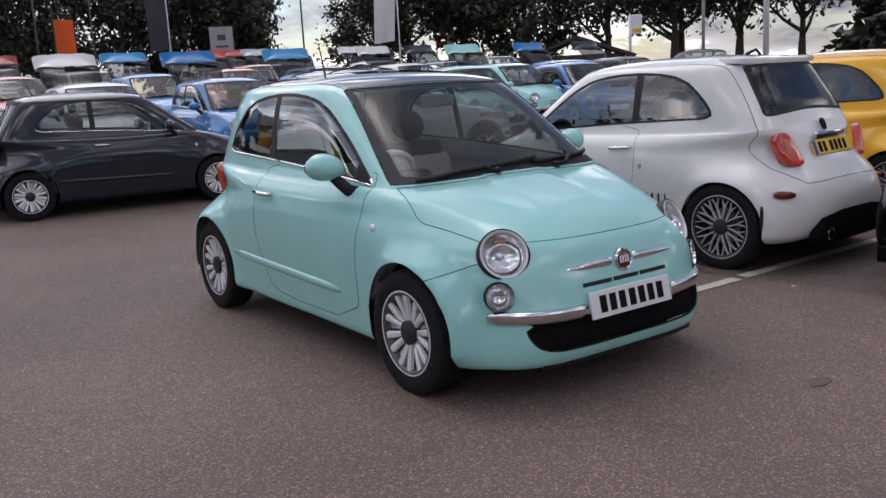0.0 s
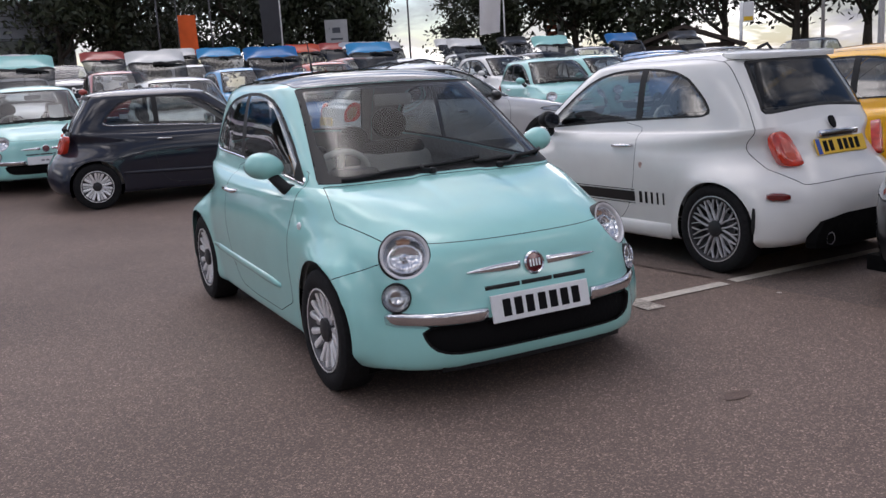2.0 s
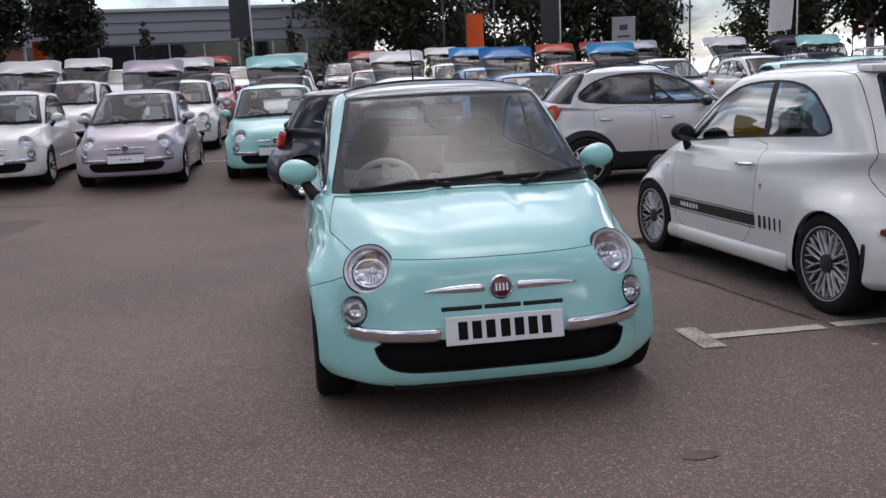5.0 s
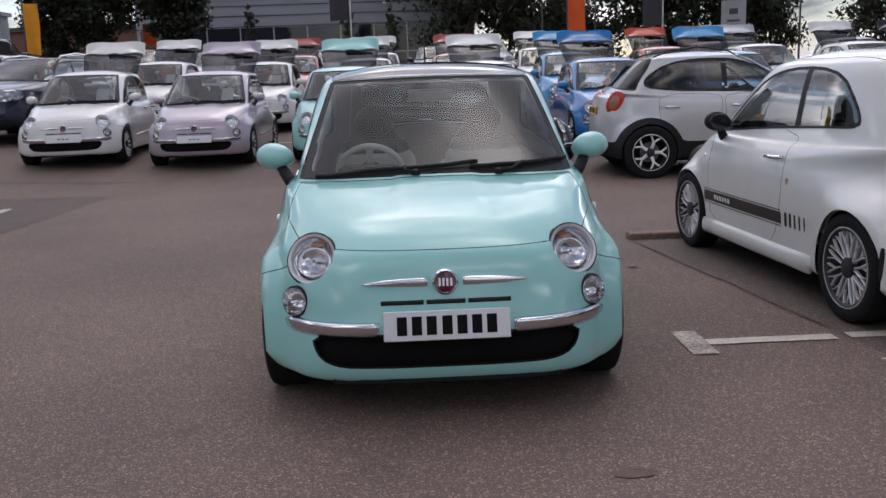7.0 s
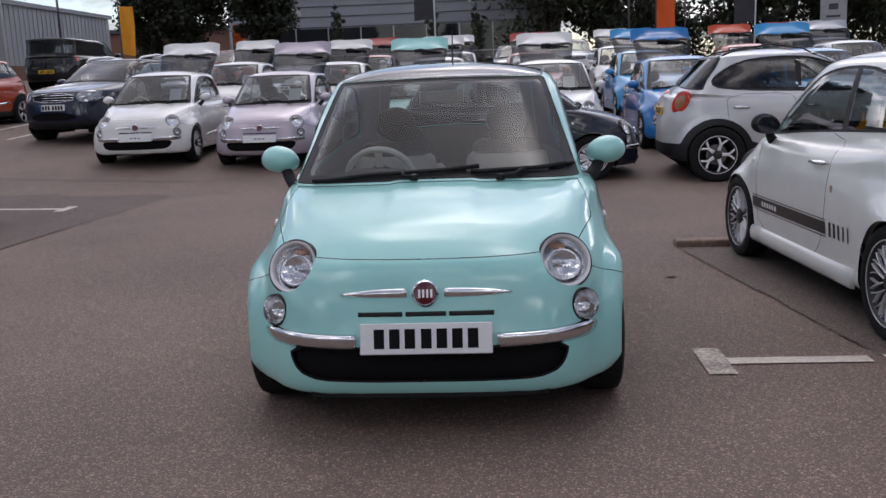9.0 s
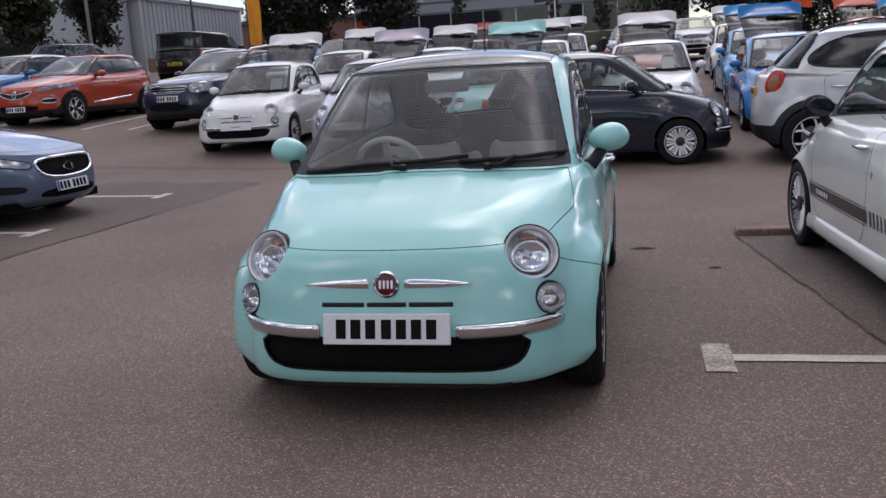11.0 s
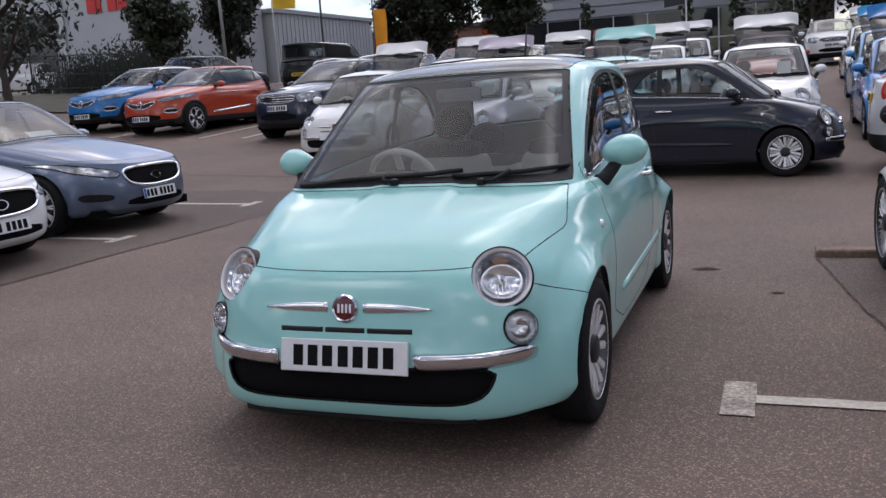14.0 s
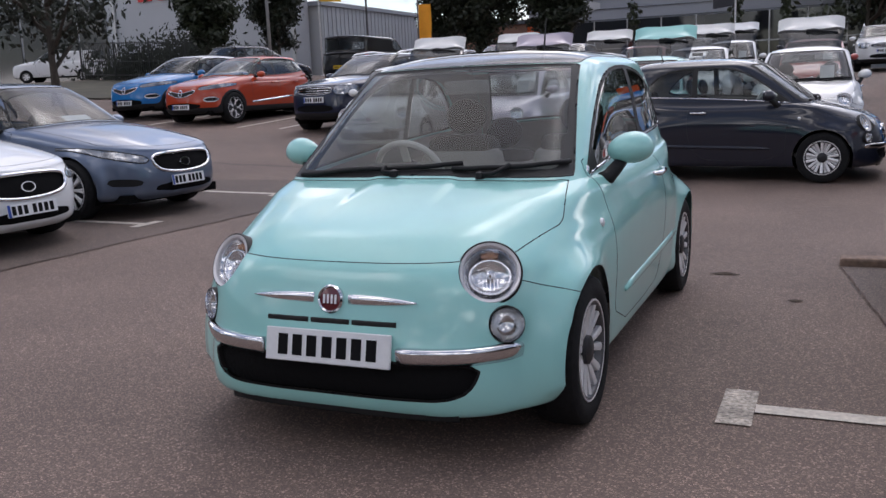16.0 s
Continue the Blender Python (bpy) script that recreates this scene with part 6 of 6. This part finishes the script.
for x, y, k, h, sc in ((3.2, 54, 2, 1.0, 1.05), (6.6, 55, 0, 1.0, .95), (9.4, 60, 1, .78, .75), (12.8, 63.5, 3, .55, .8), (17.4, 65, 2, 1.2, 1.2), (21.2, 65, 3, 1.25, 1.25), (25.2, 65, 0, 1.2, 1.1), (27.8, 65, 4, 1.05, .72),
                       (27.6, 46.5, 3, .66, .8), (30.0, 46.0, 2, 1.0, 1.0), (33.2, 44.2, 0, 1.05, 1.1), (36.0, 41.5, 3, 1.0, 1.0)):
    kk = (BROAD + BUSHY)[k if k < 5 else 0]
    tree(kk, x, y, h * 1.05, 0, LEAFY, rt.uniform(0, 360), sc)
for x, y, k, h, sc in ((38.8, 36.8, 0, 1.0, 1.0), (41.5, 33.8, 1, 1.0, 1.05), (43.8, 30.8, 0, 1.05, 1.0), (46.2, 28.2, 1, 1.0, .9), (50.5, 22.5, 0, 1.05, 1.1), (53, 17, 1, 1, 1.0), (46, 37, 0, 1.1, 1.1)):
    tree(OPEN[k], x, y, h, 0, "dark open-crowned tree with bare lower limbs", rt.uniform(0, 360), sc)
for x, y, h, sc, k in ((-15.2, 41.5, 1.0, 1.15, OVAL), (-17.2, 41.3, .9, .95, OVAL), (-11.7, 42.5, .95, 1.0, OVAL), (-21.6, 31.8, .95, .80, OVAL)):
    tree(k, x, y, h, 0, "dense dark oval-crowned tree by the showroom", rt.uniform(0, 360), sc)
tree(ROUND, -21.6, 26.8, 1.0, 0, "small round-crowned tree by the fence", 40, 1.0)
tree(OPEN[0], -20.1, 17.3, .62, 0, "dark open-crowned tree beside the fence", 100, .56)
for x, y in ((-9.2, 50), (-3.6, 50.5), (-1.0, 52)):
    tree(SAPL, x, y, 1.15, 0, "slender young tree before the showroom", rt.uniform(0, 360), 1.0)


# trees added out of view, to darken what the car flanks reflect
for i in range(30):
    a = radians(-112 + i * 7.7)
    x, y = 40 * math.sin(a), -40 * math.cos(a) + 2
    tree(UNSEEN_BELT, x, y, .95 + .12 * math.sin(i * 2.3), 0, "unseen dark green tree added behind the camera for reflections", i * 50.0, 1.0)


# ---- buildings ----
def building(name, x0, x1, y0, y1, z0, z1, clad, label):
    b = new(name)
    bm = soft_box(x0, x1, y0, y1, z0, z1, .04, 1)
    part("wall", bm, clad, b)
    tagged(b, label, "building", "buildings")
    return b


big = building("showroom", -18.2, 4.5, 58, 78, 0, 7.3, M_CLAD, "long grey metal-clad showroom with dark glazing below")
for z in (5.25, 5.95, 6.62):
    bm = bmesh.new()
    bx(bm, -18.25, 4.55, 57.93, 57.995, z - .02, z + .02)
    part("cladding_rib", bm, M_FASCIA, big)
for i in range(10):
    x = -18.0 + i * 2.24
    bm = bmesh.new()
    bx(bm, x + .05, x + 2.19, 57.90, 57.99, 1.6, 5.15)
    part("window", bm, M_SHOPGLASS, big)
    bm = bmesh.new()
    bx(bm, x - .03, x + .05, 57.86, 57.99, 1.4, 5.2)
    part("mullion", bm, M_POLE, big)
bm = bmesh.new()
bx(bm, -18.4, 4.7, 57.7, 78.2, 7.3, 7.5)
part("roof_edge", bm, M_CLADL, big)
bm = bmesh.new()
bx(bm, -18.25, 4.5, 57.85, 57.98, 3.28, 3.36)
part("transom", bm, M_POLE, big)
bm = outline_solid([(-1.4, .35), (1.4, .35), (1.4, -.35), (-1.4, -.35)], -.05, .0, .02, 1)
bm.transform(pose(-14.5, 57.93, 6.2))
part("sign", bm, M_SIGNGREY, big)
low = building("warehouse", -36, -24, 39.7, 52, 0, 6.0, M_CLADL, "grey profiled metal warehouse with a shallow roof")
for i in range(26):
    bm = bmesh.new()
    y = 39.9 + i * .46
    bx(bm, -23.998, -23.96, y, y + .10, 2.9, 5.9)
    part("cladding_rib", bm, M_CLADL, low)
bm = bmesh.new()
bx(bm, -36.2, -23.85, 39.5, 52.2, 5.9, 6.12)
part("roof_edge", bm, M_CLAD, low)
bm = bmesh.new()
bx(bm, -24.02, -23.95, 39.7, 52, 1.0, 2.9)
part("plinth", bm, M_BRICK, low)
left = building("dealership", -60, -24.6, 38, 39.4, 0, 10.5, M_CLADL, "pale grey dealership wall with a red sign")
for i, w in enumerate((.62, .24, .6, .6, .62, .6)):
    bm = bmesh.new()
    x = -34.9 + i * .72
    bx(bm, x, x + w, 37.90, 37.99, 6.75, 7.75)
    part("sign_block", bm, M_REDSIGN, left)
for i in range(9):
    x = -58 + i * 2.3
    bm = bmesh.new()
    bx(bm, x, x + 2.1, 37.93, 37.99, 2.2, 7.0)
    part("window", bm, M_SHOPGLASS, left)
bm = bmesh.new()
bx(bm, -27.2, -25.9, 37.95, 37.99, 5.2, 6.0)
part("window", bm, M_SHOPGLASS, left)
for x in (-36.9, -30.5, -24.8):
    bm = bmesh.new()
    bx(bm, x, x + .22, 37.85, 37.99, 0, 10.4)
    part("downpipe", bm, M_POLE, left)
far_b = building("low_building", -38, -17.5, 66, 74, 0, 5.9, M_BRICK, "low brick building in the distance")
bm = bmesh.new()
bx(bm, -38.3, -17.2, 65.7, 74.3, 5.9, 6.2)
part("roof_edge", bm, M_FASCIA, far_b)
# fence
fence = tagged(new("fence"), "dark metal railing along the verge", "fence")
for i in range(64):
    x, y = -30.2 + i * .13, 28.5 - i * .0065
    bm = bmesh.new()
    w = .03 if i % 16 == 0 else .011
    bx(bm, x - w, x + w, y - w, y + w, ground_z(x, y), ground_z(x, y) + 1.75)
    part("post", bm, M_FENCE, fence)
for z in (.3, .9, 1.7):
    v, f = tube([(-30.2, 28.5, ground_z(-30.2, 28.5) + z), (-21.9, 28.1, ground_z(-21.9, 28.1) + z)], .022, 6)
    put("rail", mesh_from("rail", v, f, M_FENCE), fence)
hedge = crown_mesh("hedge", 91, 4.4, .95, 9000, .13, 130, M_LEAFD, .0)
for vv in hedge.vertices:
    vv.co.y *= .22
tagged(put("hedge", hedge, loc=(-26.4, 29.4, ground_z(-26.4, 29.4) + .45)), "dark clipped hedge behind the metal railing", "hedge", kind="stuff")
tagged(put("verge", sheet("verge", -45, -17.5, 19.5, 28.5, .05, M_GRASS, 1.0, .2)), "dry grass verge behind the bays", "grass", kind="structure")


# ---- poles, flags, signs ----
def pole(x, y, h, r, material, label="slim grey lamp post"):
    p = new("lamp_post") if "lamp" in label else new("flagpole")
    z = ground_z(x, y)
    put("pole", tube_mesh("pole", [(x, y, z - .2), (x, y, z + h * .5), (x, y, z + h)], r, material, 10, .7), p)
    put("base_plate", lathe_mesh("base_plate", [(r * 2.2, 0), (r * 2.2, .04), (r, .06)], material, 12, "z"), p, loc=(x, y, z))
    tagged(p, label, "pole", "poles")
    return p


def cloth(parent, p0, width, top, bottom, lean, material, wave=.10, angle=0.0):
    """A hanging banner with folds."""
    v, f, nx, nz = [], [], 6, 10
    for j in range(nz + 1):
        for i in range(nx + 1):
            u, t = i / nx, j / nz
            w = wave * math.sin(u * 5 + t * 4) * u
            x = u * width + lean * (1 - t)
            v.append((p0[0] + x * math.cos(angle) - w * math.sin(angle), p0[1] + x * math.sin(angle) + w * math.cos(angle), bottom + (top - bottom) * t - .12 * u * (1 - t)))
    f = [(j * (nx + 1) + i, j * (nx + 1) + i + 1, (j + 1) * (nx + 1) + i + 1, (j + 1) * (nx + 1) + i) for j in range(nz) for i in range(nx)]
    me = mesh_from("banner", v, f, material)
    ob = put("banner", me, parent)
    return ob


p = pole(10.0, 53.3, 7.2, .045, M_DPOLE, "orange banner on a thin dark flagpole")
cloth(p, (10.05, 53.27), 1.1, 6.1, 3.8, 0, M_ORANGEFLAG)
p = pole(12.95, 42.2, 8, .05, M_WPOLE, "charcoal banner on a white flagpole")
cloth(p, (12.9, 42.15), -1.0, 7.2, 3.7, .0, M_NAVYFLAG)
p = pole(-3.0, 43.9, 7.5, .05, M_WPOLE, "charcoal banner on a white flagpole")
cloth(p, (-3.05, 43.85), -1.0, 7.0, 4.6, 0, M_NAVYFLAG)
p = pole(22.3, 35.3, 7, .045, M_WPOLE, "white banner on a slim flagpole")
cloth(p, (22.25, 35.3), -1.05, 6.4, 3.5, -.2, M_WHITEFLAG, .12, -.4)
p = pole(-16.85, 36.7, 5.2, .04, M_DPOLE, "amber banner on a thin flagpole")
cloth(p, (-16.8, 36.68), .62, 5.2, 3.1, 0, M_AMBERFLAG)
p = pole(-13.0, 45.4, 5.6, .04, M_DPOLE, "orange banner on a thin flagpole")
cloth(p, (-14.2, 45.4), .7, 4.8, 3.7, 0, M_ORANGEFLAG)
p = pole(-22.2, 36.5, 7.5, .05, M_WPOLE, "yellow flag on a white flagpole")
cloth(p, (-22.15, 36.5), 1.3, 7.0, 5.75, 0, M_YELLOWFLAG)
for x, y, h, r, m in ((17.7, 36.8, 9, .05, M_DPOLE), (7.0, 43.7, 9, .05, M_DPOLE), (32.5, 24.6, 8, .09, M_POLE), (21.8, 13.8, 9, .10, M_WPOLE), (-20.8, 29.9, 9, .075, M_POLE), (-20.0, 37.4, 8, .06, M_DPOLE), (-27.5, 33, 7, .05, M_POLE), (10.5, 47, 9, .05, M_DPOLE)):
    pole(x, y, h, r, m)
# sign boards
sign = tagged(new("sign_board"), "pale grey sign board with a dark plain mark", "sign")
bm = soft_box(-.85, .85, -.1, .1, 0, 5.0, .03, 1)
part("board", bm, M_SIGNGREY, sign)
bm = bmesh.new()
bx(bm, -.30, .30, -.13, -.105, 4.02, 4.42)
part("mark", bm, M_SIGNMARK, sign)
bm = bmesh.new()
bx(bm, -.45, .45, -.13, -.105, 3.50, 3.64)
part("lettering_bar", bm, M_SIGNMARK, sign)
sign.matrix_basis = pose(23.4, 61.0, ground_z(23.4, 61.0) - .1, 0, 0, -20)
rs = tagged(new("sign_board"), "rust-red slatted sign with a pale post panel", "sign")
for k in range(6):
    bm = bmesh.new()
    bx(bm, -.55, .10, -.04, .04, 2.4 + k * .42, 2.68 + k * .42)
    part("slat", bm, M_RUST, rs)
bm = bmesh.new()
bx(bm, .16, .62, -.05, .05, 0, 4.75)
part("panel", bm, M_SIGNGREY, rs)
bm = bmesh.new()
bx(bm, -.60, -.52, -.05, .05, 0, 4.9)
part("post", bm, M_DPOLE, rs)
rs.matrix_basis = pose(32.4, 45.3, ground_z(32.4, 45.3), 0, 0, -35)
stop = tagged(new("stop_sign_post"), "white and yellow sign on a pale post", "sign")
put("post", tube_mesh("post", [(0, 0, 0), (0, 0, 3.0)], .07, M_WPOLE), stop)
bm = soft_box(.06, .50, -.03, .03, 2.2, 3.0, .02, 1)
part("panel", bm, M_PLATE, stop)
bm = bmesh.new()
bx(bm, .10, .46, -.036, -.031, 2.25, 2.42)
part("yellow_band", bm, M_YELLOWFLAG, stop)
stop.matrix_basis = pose(26.5, 23.7, ground_z(26.5, 23.7) - .1, 0, 0, -45)
hut = tagged(new("hut"), "low brown hut with a felted pitched roof", "hut")
bm = bmesh.new()
bx(bm, -2.0, 2.0, -1.4, 1.4, 0, 1.55)
part("wall", bm, M_WOODROOF, hut)
bm = outline_solid([(-2.5, 1.45), (0, 2.35), (2.5, 1.45), (2.4, 1.35), (0, 2.2), (-2.4, 1.35)], -1.7, 1.7, .01, 0)
part("roof", bm, M_WOODROOF, hut, smooth=False)
hut.matrix_basis = pose(25.2, 25.6, ground_z(25.2, 25.6) - .3, 0, 0, -45)
